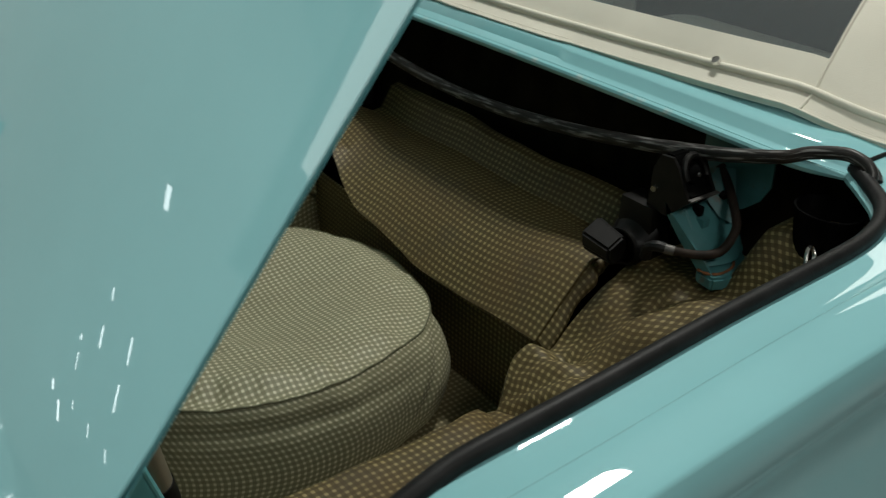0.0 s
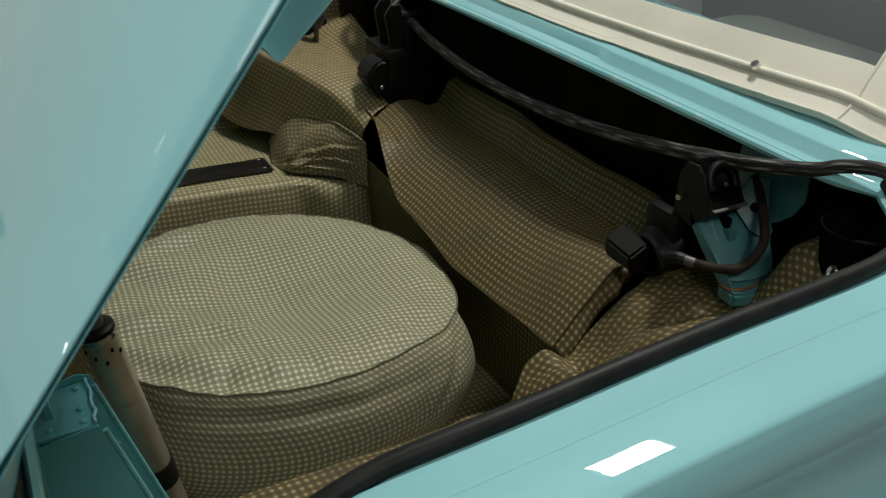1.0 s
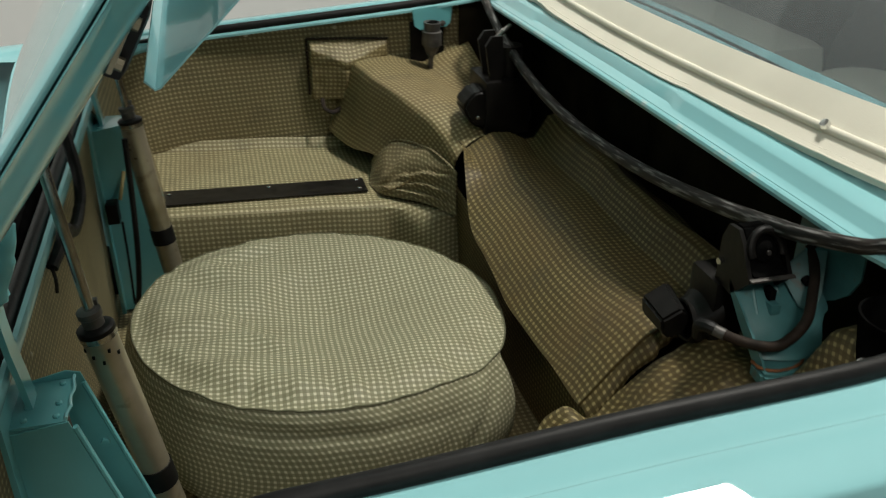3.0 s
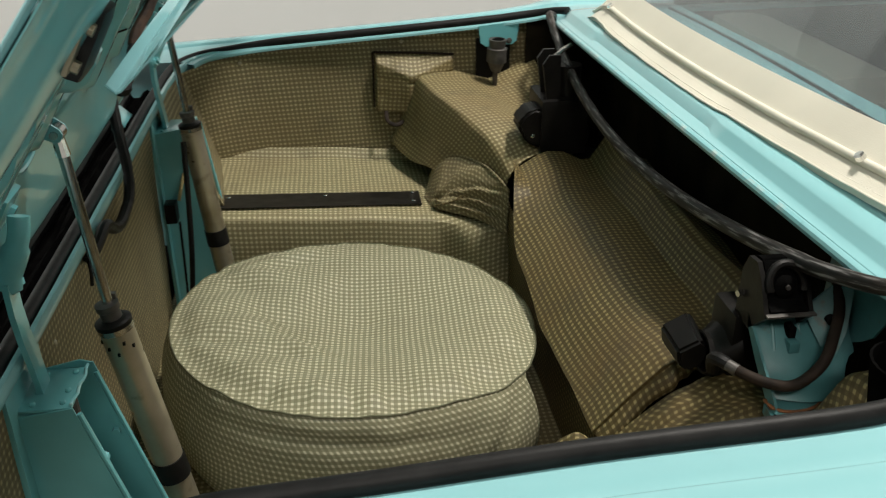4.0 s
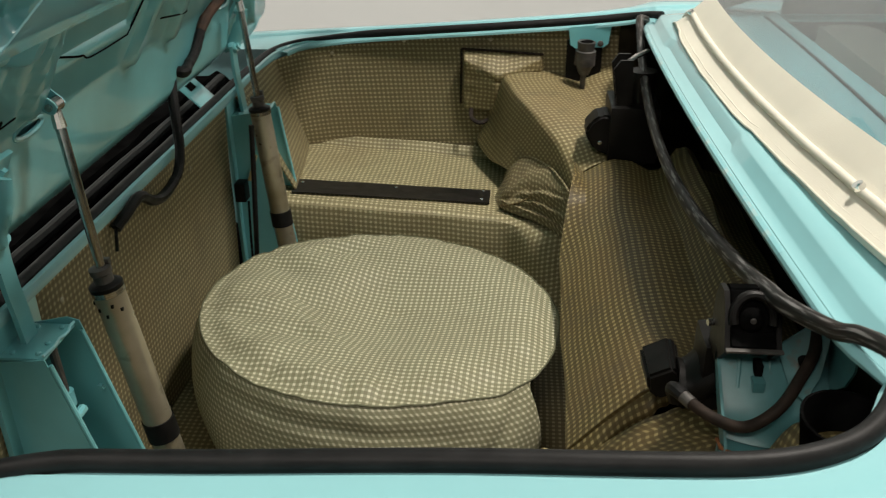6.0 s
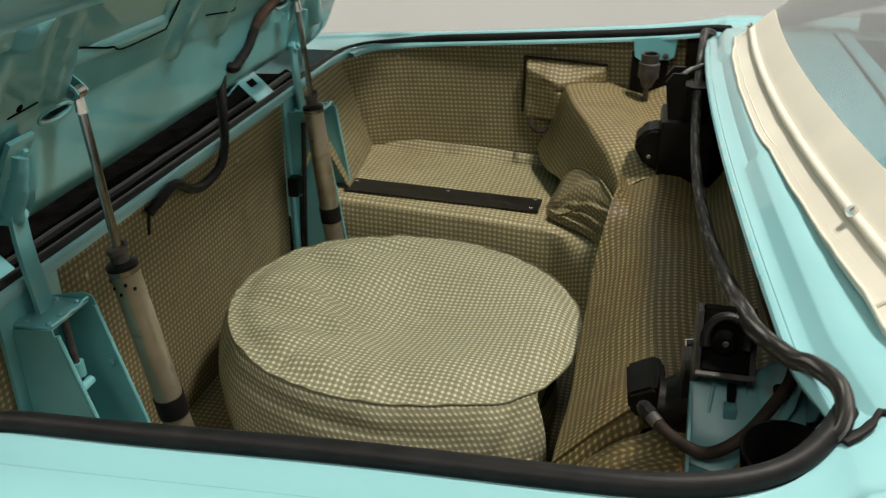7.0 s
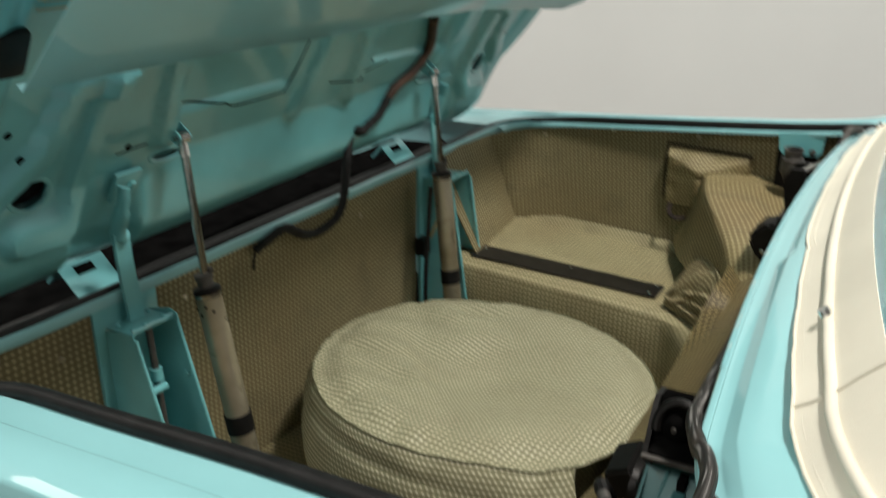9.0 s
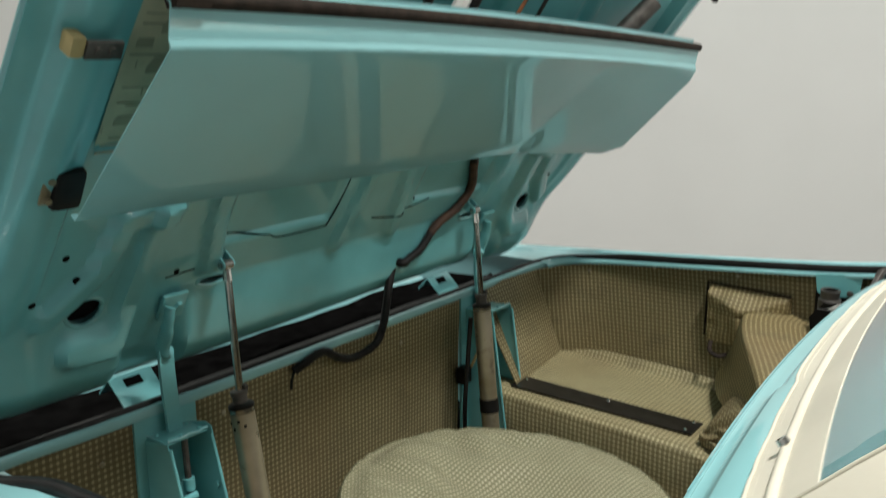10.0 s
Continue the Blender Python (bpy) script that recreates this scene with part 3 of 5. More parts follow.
def top_point(x, y):
    r = math.hypot(x, y)
    th = math.atan2(y, x)
    edge = smooth((r - 0.285) / 0.06)
    z = WH + 0.013 - 0.013 * edge - 0.046 * (1 - smooth(r / 0.27))
    wave = noise.noise(V((math.cos(th) * 7, math.sin(th) * 7, r * 6)))
    pull = smooth((r - 0.20) / 0.11) * smooth((0.345 - r) / 0.03)
    z += 0.006 * pull * wave * (0.4 + bell(th, -1.1, 1.0))
    # short pleats drawn in by the seam
    for at, deep in ((-0.95, 0.7), (-1.12, 0.6), (-1.3, 1.0), (-1.42, 0.6), (-1.62, 0.9), (-1.85, 0.7), (-2.05, 0.8), (-2.32, 0.6), (-2.6, 0.7)):
        z -= 0.0055 * deep * smooth((r - 0.235) / 0.07) * smooth((0.342 - r) / 0.02) * math.exp(-((th - at + 0.5 * (0.33 - r)) / 0.030) ** 2)
    z += 0.005 * noise.noise(V((x * 8, y * 8, 0.3)))
    # slack folds on the tail side
    fold = noise.noise(V((x * 5 + y * 2, y * 4, 2)))
    tail = smooth((-x + 0.02) / 0.14) * smooth((0.335 - r) / 0.07)
    z += 0.0065 * tail * math.sin(y * 34 + x * 16 + 5 * fold) + 0.003 * tail * math.sin(y * 70 - x * 22 + 6 * fold)
    z -= 0.004 * math.exp(-((x - 0.02) ** 2 + (y - 0.02) ** 2) / 0.0005)
    return z + lean(x, y)


bm = bmesh.new()
uvl = bm.loops.layers.uv.new("UVMap")
rings = [[bm.verts.new((0, 0, top_point(0, 0)))]]
NR = 56
for k in range(1, NR + 1):
    ring = []
    for a in range(NA):
        th = 2 * math.pi * a / NA - math.pi
        rr = seam_radius(th) * k / NR
        x, y = rr * math.cos(th), rr * math.sin(th)
        near = smooth((k / NR - 0.8) / 0.2)
        ring.append(bm.verts.new((x, y, lerp(top_point(x, y), WH + 0.001 + lean(x, y), near ** 4) + seam_lift(th) * near)))
    rings.append(ring)
for a in range(NA):
    bm.faces.new((rings[0][0], rings[1][a], rings[1][(a + 1) % NA]))
for k in range(1, NR):
    for a in range(NA):
        bm.faces.new((rings[k][a], rings[k + 1][a], rings[k + 1][(a + 1) % NA], rings[k][(a + 1) % NA]))
ca, sa = math.cos(radians(3)), math.sin(radians(3))
for f in bm.faces:
    for l in f.loops:
        c = l.vert.co
        l[uvl].uv = (c.x * ca - c.y * sa, c.x * sa + c.y * ca)
part("cover_top", bm, CLOTH, wheel, "wrinkled green checked vinyl top, sunk at its middle")
ring = []
for a in range(NA + 1):
    th = 2 * math.pi * a / NA - math.pi
    r = seam_radius(th) + 0.001
    x, y = r * math.cos(th), r * math.sin(th)
    ring.append((x, y, WH + 0.001 + seam_lift(th) + lean(x, y)))
part("piping", tube_bm(ring, 0.0016, 6), PIPING, wheel, "dark piping round the cover's edge")
part("tyre", tube_bm([(0.22 * math.cos(2 * math.pi * a / 40), 0.22 * math.sin(2 * math.pi * a / 40), 0.08) for a in range(41)], 0.075, 16), TYRE, wheel)

# ---- front shelf mat and bulkhead ----
rows = []
for y in np.linspace(-0.450, 0.40, 44):
    k = smooth((y - 0.12) / 0.26)
    lo_x, lo_z = 0.446 + 0.03 * k, 0.69 - 0.02 * math.sin(math.pi * (y + 0.46) / 0.6) * (y < 0.14) + 0.13 * k
    prof = [(lo_x + 0.012, lo_z - 0.012), (lo_x, lo_z), (0.50, 0.735 + 0.05 * k), (0.545, 0.775 + 0.035 * k), (0.565, 0.787 + 0.03 * k), (0.60, 0.79 + 0.02 * k), (0.64, 0.786), (0.665, 0.790), (0.685, 0.820), (0.698, 0.842), (0.715, 0.848), (0.730, 0.838), (0.745, 0.80), (0.80, 0.78)]
    row = []
    for x, z in prof:
        w = noise.noise(V((x * 9, y * 7, 1.7)))
        lift = smooth((-0.22 - y) / 0.22) * (0.014 + 0.016 * smooth((x - 0.45) / 0.08)) * smooth((0.66 - x) / 0.06)
        row.append((x + 0.004 * w - 0.3 * lift, y, z + 0.008 * w + lift))
    rows.append(row)
rows.reverse()
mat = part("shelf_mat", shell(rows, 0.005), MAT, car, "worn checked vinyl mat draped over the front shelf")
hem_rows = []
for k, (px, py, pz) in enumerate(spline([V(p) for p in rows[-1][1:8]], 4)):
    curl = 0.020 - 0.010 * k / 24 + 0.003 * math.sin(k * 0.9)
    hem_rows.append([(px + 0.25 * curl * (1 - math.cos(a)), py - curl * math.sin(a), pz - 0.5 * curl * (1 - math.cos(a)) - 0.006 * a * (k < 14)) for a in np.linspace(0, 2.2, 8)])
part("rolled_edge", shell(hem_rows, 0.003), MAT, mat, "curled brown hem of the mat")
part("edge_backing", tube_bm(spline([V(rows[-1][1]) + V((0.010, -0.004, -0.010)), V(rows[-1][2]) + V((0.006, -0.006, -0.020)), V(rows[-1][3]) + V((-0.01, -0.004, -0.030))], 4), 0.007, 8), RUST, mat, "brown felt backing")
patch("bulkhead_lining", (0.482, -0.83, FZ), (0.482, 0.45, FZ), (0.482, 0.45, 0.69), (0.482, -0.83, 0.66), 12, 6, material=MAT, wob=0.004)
# bulkhead's near-black colour stands in for the shade below the deck
patch("front_bulkhead", (0.82, -0.83, 0.45), (0.82, 0.83, 0.45), (0.82, 0.83, 1.06), (0.82, -0.83, 1.06), 2, 2, material=DEEP_SHADE, label="bulkhead coloured near-black to stand in for deep shade")

# ---- lid ----
LID = Matrix(((0.5, 0, -0.866, -0.381), (0, 1, 0, 0), (0.866, 0, 0.5, 1.03), (0, 0, 0, 1)))
lid = new("trunk_lid")
lid.parent = car
lid.matrix_local = LID
tagged(lid, "turquoise trunk lid hinged at its rear and standing open")
HW, LL = 0.90, 1.02


def crown(u, y):
    return -0.143 * (u - 0.1) * (y / HW) ** 2


def lid_half(u, s=-1):
    """Half width of the lid: its far rear corner is rounder than its near one."""
    if s > 0:
        return HW - 0.10 * max(0.0, 1 - u / 0.28) ** 1.6
    return HW - 0.03 * max(0.0, 1 - u / 0.18) ** 2


def low_edge(p):
    u, y, z = p
    return (u - max(0.034 * max(0.0, min(1.0, 0.1 - y / 0.85)), 0.036 * smooth((y - 0.40) / 0.35)) * max(0.0, 1 - u / 0.12), y, z)


rows = []
for i in range(61):
    u = LL * (i / 60) ** 1.3
    h, g = lid_half(u), lid_half(u, 1)
    tuck = -0.03 * max(0.0, 1 - u / 0.04) ** 2
    row = [(u, -h + 0.005, crown(u, h) - 0.005 + tuck), (u, -h + 0.0006, crown(u, h) - 0.0025 + tuck), (u, -h, crown(u, h) - 0.001 + tuck)]
    row += [(u, y, crown(u, y) + tuck) for y in np.linspace(-0.9985 * h, 0.9985 * g, 48)]
    row += [(u, g, crown(u, g) - 0.001 + tuck), (u, g - 0.0006, crown(u, g) - 0.0025 + tuck), (u, g - 0.005, crown(u, g) - 0.005 + tuck)]
    rows.append([low_edge(p) for p in row])
rows.reverse()
part("outer_skin", shell(rows, 0.0012), PAINT, lid)


def hill(u, y, u0, u1, y0, y1, e=0.02):
    return smooth((u - u0) / e) * smooth((u1 - u) / e) * smooth((y - y0) / e) * smooth((y1 - y) / e)


def ridge(u, y, a, b, w):
    """Height of a rounded rib from a to b."""
    du, dy = b[0] - a[0], b[1] - a[1]
    t = max(0.0, min(1.0, ((u - a[0]) * du + (y - a[1]) * dy) / (du * du + dy * dy)))
    d = math.hypot(u - a[0] - t * du, y - a[1] - t * dy)
    return smooth(1 - d / w)


HOLES = ((0.156, 0.666, 0.024, 0.030), (0.152, 0.405, 0.009, 0.034))
RIBS = (([(0.17, 0.80), (0.168, 0.735), (0.25, 0.668), (0.345, 0.65), (0.36, 0.56)], 0.036, 0.020), ([(0.10, 0.69), (0.098, 0.615), (0.125, 0.595), (0.36, 0.585), (0.55, 0.56)], 0.034, 0.018), ([(0.17, 0.09), (0.40, 0.05)], 0.03, 0.014), ([(0.20, 0.43), (0.30, 0.45), (0.40, 0.46), (0.88, 0.46)], 0.034, 0.014))


def inner_height(u, y, h):
    """The stamped inner panel: side rails, a rolled lower edge, ribs and low plateaus."""
    a = abs(y)
    z = crown(u, y) - 0.020
    rail = smooth((a - (h - 0.145)) / 0.02)
    z = lerp(z, lerp(crown(u, h) - 0.024, crown(u, h) - 0.008, smooth((a - (h - 0.12)) / 0.115)), rail)
    z -= 0.012 * smooth(1.3 * (1 - abs(a - (h - 0.075)) / 0.045)) * smooth((u - 0.08) / 0.1)
    z = lerp(z, z - 0.042, smooth((u - 0.90) / 0.03) * (1 - rail))
    # a broad rolled bead along the lower edge, broken by a recess at each hinge
    flank = max(0.0, min(1.0, (0.158 - u) / 0.105))
    bead = (0.25 * smooth(flank) + 0.75 * flank) if u > 0.053 else math.sqrt(max(0.0, 1 - ((0.053 - u) / 0.066) ** 2))
    recess = smooth((a - 0.452) / 0.03) * smooth((0.600 - a) / 0.03)
    z -= 0.042 * (1 - 0.75 * recess) * (1 - 0.8 * smooth((a - (h - 0.07)) / 0.06)) * bead
    for line, w, high in RIBS:
        best = max(ridge(u, a, p, q, w) for p, q in zip(line, line[1:]))
        z -= high * (1 - rail) * smooth(best * 1.5)
    z += 0.008 * hill(u, a, 0.235, 0.44, 0.13, 0.42, 0.010)
    z -= 0.012 * hill(u, a, 0.50, 0.86, 0.10, 0.42, 0.02)
    return z


NU, NV = 150, 240
rows = []
for i in range(NU + 1):
    u = lerp(0.002, LL - 0.003, i / NU)
    h, g = lid_half(u) - 0.004, lid_half(u, 1) - 0.004
    rows.append([low_edge((u, y, inner_height(u, y, g if y > 0 else h))) for y in np.linspace(-h, g, NV + 1)])


def pierced(i, j):
    u, y, _ = (V(rows[i][j]) + V(rows[i + 1][j + 1])) / 2
    return any(((u - c) / a) ** 2 + ((abs(y) - m) / b) ** 2 < 1 for c, m, a, b in HOLES)


part("inner_panel", shell(rows, 0.001, drop=pierced), PAINT_INNER, lid, "stamped turquoise inner panel with ribs and holes")


def on_lid(u, y, lift=0.0):
    return V((u, y, inner_height(u, y, lid_half(u, 1 if y > 0 else -1) - 0.004) - lift))


for c, mid, ru, ry in HOLES:
    for sgn in (-1, 1):
        loop = [(c + ru * 1.12 * math.cos(k * math.pi / 16), sgn * mid + ry * 1.12 * math.sin(k * math.pi / 16)) for k in range(33)]
        part("hole_rim", tube_bm([on_lid(u, y, -0.002) for u, y in loop], 0.0045, 8), PAINT_INNER, lid, "rolled edge of a pressed hole")
        mean = on_lid(c, sgn * mid)
        part("hole_back", prism(bmesh.new(), [(u, y, 0) for u, y in loop[:-1]], (0, 0, mean.z + 0.010), (0, 0, mean.z + 0.012)), DARK, lid)


for u, y in ((0.287, -0.731), (0.240, -0.705), (0.209, -0.770), (0.195, -0.5), (0.24, 0.137), (0.30, 0.70), (0.24, 0.73)):
    p = on_lid(u, y)
    part("small_hole", tube_bm([p + V((0, 0, 0.004)), p - V((0, 0, 0.0008))], 0.006, 10), DARK, lid, "small dark hole")
for line in (((0.252, -0.410), (0.250, -0.385), (0.236, -0.320), (0.232, -0.300), (0.220, -0.266), (0.221, -0.150), (0.226, -0.140), (0.262, -0.130), (0.330, -0.123), (0.42, -0.12)), ((0.213, 0.005), (0.213, 0.090), (0.220, 0.108), (0.222, 0.132), (0.236, 0.195)), ((0.185, -0.52), (0.190, -0.46))):
    part("panel_seam", tube_bm(spline([on_lid(u, y, 0.0) for u, y in line], 6), 0.0016, 6), DARK, lid, "thin dark seam in the pressing")
# hinge leaves and cylinder brackets on the inner panel
for s in (-1, 1):
    p = on_lid(0.12, s * 0.49)
    part("hinge_leaf", box_bm((0.098, s * 0.495 - 0.026, p.z - 0.014), (0.152, s * 0.495 + 0.026, p.z - 0.006), 0.003), PAINT_INNER, lid)
    part("hinge_bolt", tube_bm([(0.125, s * 0.485, p.z - 0.005), (0.125, s * 0.485, p.z - 0.020)], 0.008, 6), PAINT_INNER, lid)
    e = LID.inverted() @ V((-0.241, -0.409 if s < 0 else 0.378, 1.184 if s < 0 else 1.17))
    for k in (-1, 1):
        q = prism(bmesh.new(), [(e.x - 0.005, 0, e.z - 0.009), (e.x + 0.005, 0, e.z - 0.009), (e.x + 0.009, 0, e.z - 0.003), (e.x + 0.018, 0, e.z + 0.05), (e.x - 0.012, 0, e.z + 0.05), (e.x - 0.009, 0, e.z - 0.003)], (0, e.y + k * 0.011 - 0.0015, 0), (0, e.y + k * 0.011 + 0.0015, 0))
        part("cylinder_bracket", q, PAINT_INNER, lid)
    part("bracket_pin", tube_bm([(e.x, e.y - 0.016, e.z), (e.x, e.y + 0.016, e.z)], 0.005, 10), STEEL, lid)
# printed sheet
bm = bmesh.new()
uv_rows = [[on_lid(lerp(0.50, 0.82, i / 8), lerp(-0.748, -0.54, j / 6), 0.003) for j in range(7)] for i in range(9)]
sheet = part("instruction_sheet", shell(uv_rows, 0.0005), PAPER, lid, "yellowed printed instruction sheet with faded drawings")
for u0, u1, y0, y1 in ((0.485, 0.489, -0.745, -0.66), (0.497, 0.500, -0.74, -0.64), (0.52, 0.56, -0.745, -0.744), (0.59, 0.592, -0.735, -0.66), (0.575, 0.60, -0.70, -0.698), (0.62, 0.66, -0.725, -0.723),
                       (0.64, 0.643, -0.74, -0.65), (0.67, 0.69, -0.70, -0.665), (0.70, 0.702, -0.735, -0.62), (0.72, 0.75, -0.73, -0.69), (0.76, 0.763, -0.735, -0.6), (0.508, 0.511, -0.73, -0.68), (0.53, 0.545, -0.73, -0.70), (0.56, 0.562, -0.72, -0.655), (0.566, 0.568, -0.735, -0.66), (0.61, 0.635, -0.705, -0.66), (0.652, 0.665, -0.735, -0.71), (0.685, 0.688, -0.735, -0.69), (0.775, 0.80, -0.72, -0.64), (0.738, 0.74, -0.68, -0.60)):
    a = on_lid(u0, y0, 0.0036)
    part("print_bar", box_bm((u0, y0, a.z - 0.0003), (u1, y1, a.z)), INK, sheet)
# rubber buffers
def buffer_block(u, y, s, label):
    z = inner_height(u, y, HW - 0.004)
    part("buffer", box_bm((u - 0.030, y - 0.020, z - 0.014), (u + 0.030, y + 0.022, z + 0.016), 0.010), RUBBER, lid, label)
    a, b = sorted((y + s * 0.013, y + s * 0.034))
    part("buffer_plate", box_bm((u - 0.022, a, z - 0.005), (u + 0.022, b, z - 0.001), 0.002), CADMIUM, lid, "plated buffer plate with screws")
    for d in (-0.015, 0.015):
        part("buffer_screw", tube_bm([(u + d, (a + b) / 2, z - 0.004), (u + d, (a + b) / 2, z - 0.010)], 0.005, 8), CADMIUM, lid)


buffer_block(0.450, -0.789, -1, "black rubber buffer on the lid's side rail")
buffer_block(0.452, 0.785, 1, "black rubber buffer on the lid's side rail")
p = on_lid(0.675, -0.80)
part("guide_block", box_bm((0.668, -0.860, p.z - 0.020), (0.694, -0.842, p.z + 0.004), 0.005), YELLOW, lid, "yellowed nylon guide block")
part("guide_plate", box_bm((0.668, -0.842, p.z - 0.022), (0.690, -0.796, p.z - 0.016), 0.001), GREYMET, lid, "grey plate with two screws")
for d in (-0.828, -0.810):
    part("guide_screw", tube_bm([(0.679, d, p.z - 0.021), (0.679, d, p.z - 0.025)], 0.005, 10), GREYMET, lid)
# drive parts above the folding panel
part("drive_motor", tube_bm([on_lid(0.66, 0.52, 0.05), on_lid(0.80, 0.60, 0.05)], 0.022, 18), GREYMET, lid, "grey electric drive motor")
part("striker", tube_bm([on_lid(0.845, 0.84, -0.01), on_lid(0.845, 0.88, 0.02), on_lid(0.83, 0.90, 0.03)], [0.016, 0.014, 0.008], 12), BLACK, lid, "black striker at the lid corner")
for k, (y0, sleeve, r) in enumerate(((-0.20, WHITE, 0.014), (-0.14, BLACK, 0.010), (-0.30, BLACK, 0.008), (0.02, RUST, 0.004), (0.07, BLACK, 0.004))):
    part("drive_cable", tube_bm(spline([on_lid(0.62, y0, 0.06), on_lid(0.74, y0 + 0.06, 0.07), on_lid(0.9, y0 + 0.12, 0.04)], 5), r, 8), sleeve, lid)
part("cable_marker", tube_bm([on_lid(0.70, 0.095, 0.068), on_lid(0.73, 0.11, 0.069)], 0.007, 8), GREEN, lid, "green tape marker")

# folded panel carried in front of the lid
PANEL = Matrix(((0.723, 0, -0.691, -0.075), (0, 1, 0, 0), (0.691, 0, 0.723, 1.32), (0, 0, 0, 1)))
rows = []


def panel_point(u, y, z):
    """The folding panel hangs a little lower at its far end, with its corner clipped there."""
    k = (y + 0.79) / 1.58
    u = max(u, 0.20 * max(0.0, k - 0.95) / 0.05 * 0.16)
    first = y + 0.123 + 0.257 * (u - 0.31) * -1
    second = y - 0.357 + 0.183 * (u - 0.284) * -1
    z += (0.03 * max(0.0, first) - 0.09 * max(0.0, second)) * smooth((0.318 - u) / 0.03)
    return PANEL @ V((u, y, z - 0.006 * (y / 0.79) ** 2)) + V((0, 0, 0.020 - 0.045 * k ** 1.5))


for u, z in ((0.0, 0.012), (0.0, 0.002), (0.004, 0.0), (0.05, 0.0), (0.10, 0.0), (0.15, 0.0), (0.20, 0.0), (0.25, 0.0), (0.28, 0.0), (0.308, 0.0), (0.312, 0.001), (0.315, 0.004), (0.317, 0.009), (0.319, 0.0105), (0.347, 0.030), (0.350, 0.034), (0.349, 0.050), (0.351, 0.056), (0.356, 0.059)):
    rows.append([panel_point(u, y, z) for y in np.linspace(-0.79, 0.79, 140)])
tray = part("folding_panel", shell(rows, 0.0015), PAINT, car, "glossy turquoise folding panel hung under the lid")
line = [panel_point(0.351, y, 0.036) for y in np.linspace(-0.76, 0.79, 40)]
part("panel_seal", tube_bm(line, 0.010, 16), CUP, tray, "brown-black rubber seal along its upper edge")
part("seal_end", prism(bmesh.new(), [panel_point(u, -0.788, z) for u, z in ((0.338, 0.034), (0.352, 0.024), (0.368, 0.034), (0.372, 0.056), (0.350, 0.058))], (0, 0, 0), (0, 0.048, 0)), CUP, tray, "brown chamfered end block of the seal")

# ---- lift cylinders ----
for name_y, foot, low, neck, eye in ((-1, (-0.151, -0.405, 0.47), (-0.181, -0.409, 0.672), (-0.218, -0.415, 0.922), (-0.241, -0.409, 1.184)),
                                     (1, (-0.168, 0.358, 0.47), (-0.193, 0.370, 0.668), (-0.219, 0.375, 0.926), (-0.24, 0.378, 1.17))):
    foot, low, neck, eye = V(foot), V(low), V(neck), V(eye)
    cyl = part("lift_cylinder", tube_bm([foot, low, neck], 0.0225, 20), CADMIUM, car, "dull plated hydraulic lift cylinder")
    d = (neck - low).normalized()
    for q in range(5 if name_y < 0 else 0):
        a = q * 0.5 - 2.6
        o = neck - d * (0.022 + 0.008 * (q % 3)) + V((0.0222 * math.cos(a), 0.0222 * math.sin(a), 0))
        part("paint_chip", box_bm((-0.0018, -0.0022, -0.0026), (0.0018, 0.0022, 0.0026), 0.0008, Matrix.Translation(o)), BLACK, cyl)
    part("band", tube_bm([low - d * 0.018, low + d * 0.018], 0.0245, 20), RUBBER, cyl, "black rubber band")
    part("rim_ring", tube_bm([neck - d * 0.010, neck - d * 0.002], 0.0236, 20), STEEL, cyl, "bright ring at the cylinder's mouth")
    part("collar", tube_bm([neck - d * 0.002, neck + d * 0.004, neck + d * 0.006, neck + d * 0.008], [0.0240, 0.0240, 0.021, 0.016], 20), BLACK, cyl, "black oily rod gland")
    part("gland_bush", tube_bm([neck + d * 0.006, neck + d * 0.020, neck + d * 0.022, neck + d * 0.030, neck + d * 0.031], [0.0135, 0.0135, 0.0155, 0.0155, 0.010], 18), GREYMET, cyl, "dark bronze bush round the rod")
    part("bush_lug", box_bm((-0.005, -0.004, 0), (0.005, 0.004, 0.012), 0.001, Matrix.Translation(neck + d * 0.028 + V((0.006, 0.010, 0)))), GREYMET, cyl)
    part("rod", tube_bm([neck, eye], 0.007, 14), STEEL, cyl, "steel piston rod")
    part("rod_end", tube_bm([eye - (eye - neck).normalized() * 0.030, eye - (eye - neck).normalized() * 0.006], [0.009, 0.007], 10), CHROME, cyl, "bright threaded rod end")
    part("rod_eye", tube_bm([eye - V((0, 0.009, 0)), eye + V((0, 0.009, 0))], 0.010, 14), STEEL, cyl)

# ---- soft top ----
TOPP = [(-0.029, -0.030), (-0.0295, -0.022), (-0.024, -0.018), (-0.016, -0.013), (-0.008, -0.007), (0.0, -0.001), (0.009, 0.009), (0.022, 0.023), (0.040, 0.040), (0.07, 0.069), (0.11, 0.105), (0.17, 0.150), (0.24, 0.195), (0.33, 0.230), (0.45, 0.255), (0.95, 0.27)]
ys = np.linspace(-0.86, 0.86, 69)


def welt_at(y):
    a = abs(y)
    x = 0.704 + 0.105 * (y - 0.2) ** 2 + 0.35 * max(0.0, a - 0.66) ** 1.5 * 3.2
    z = 1.118 - 0.06 * smooth((y - 0.48) / 0.26) - 0.035 * smooth((-y - 0.60) / 0.2)
    return x, z


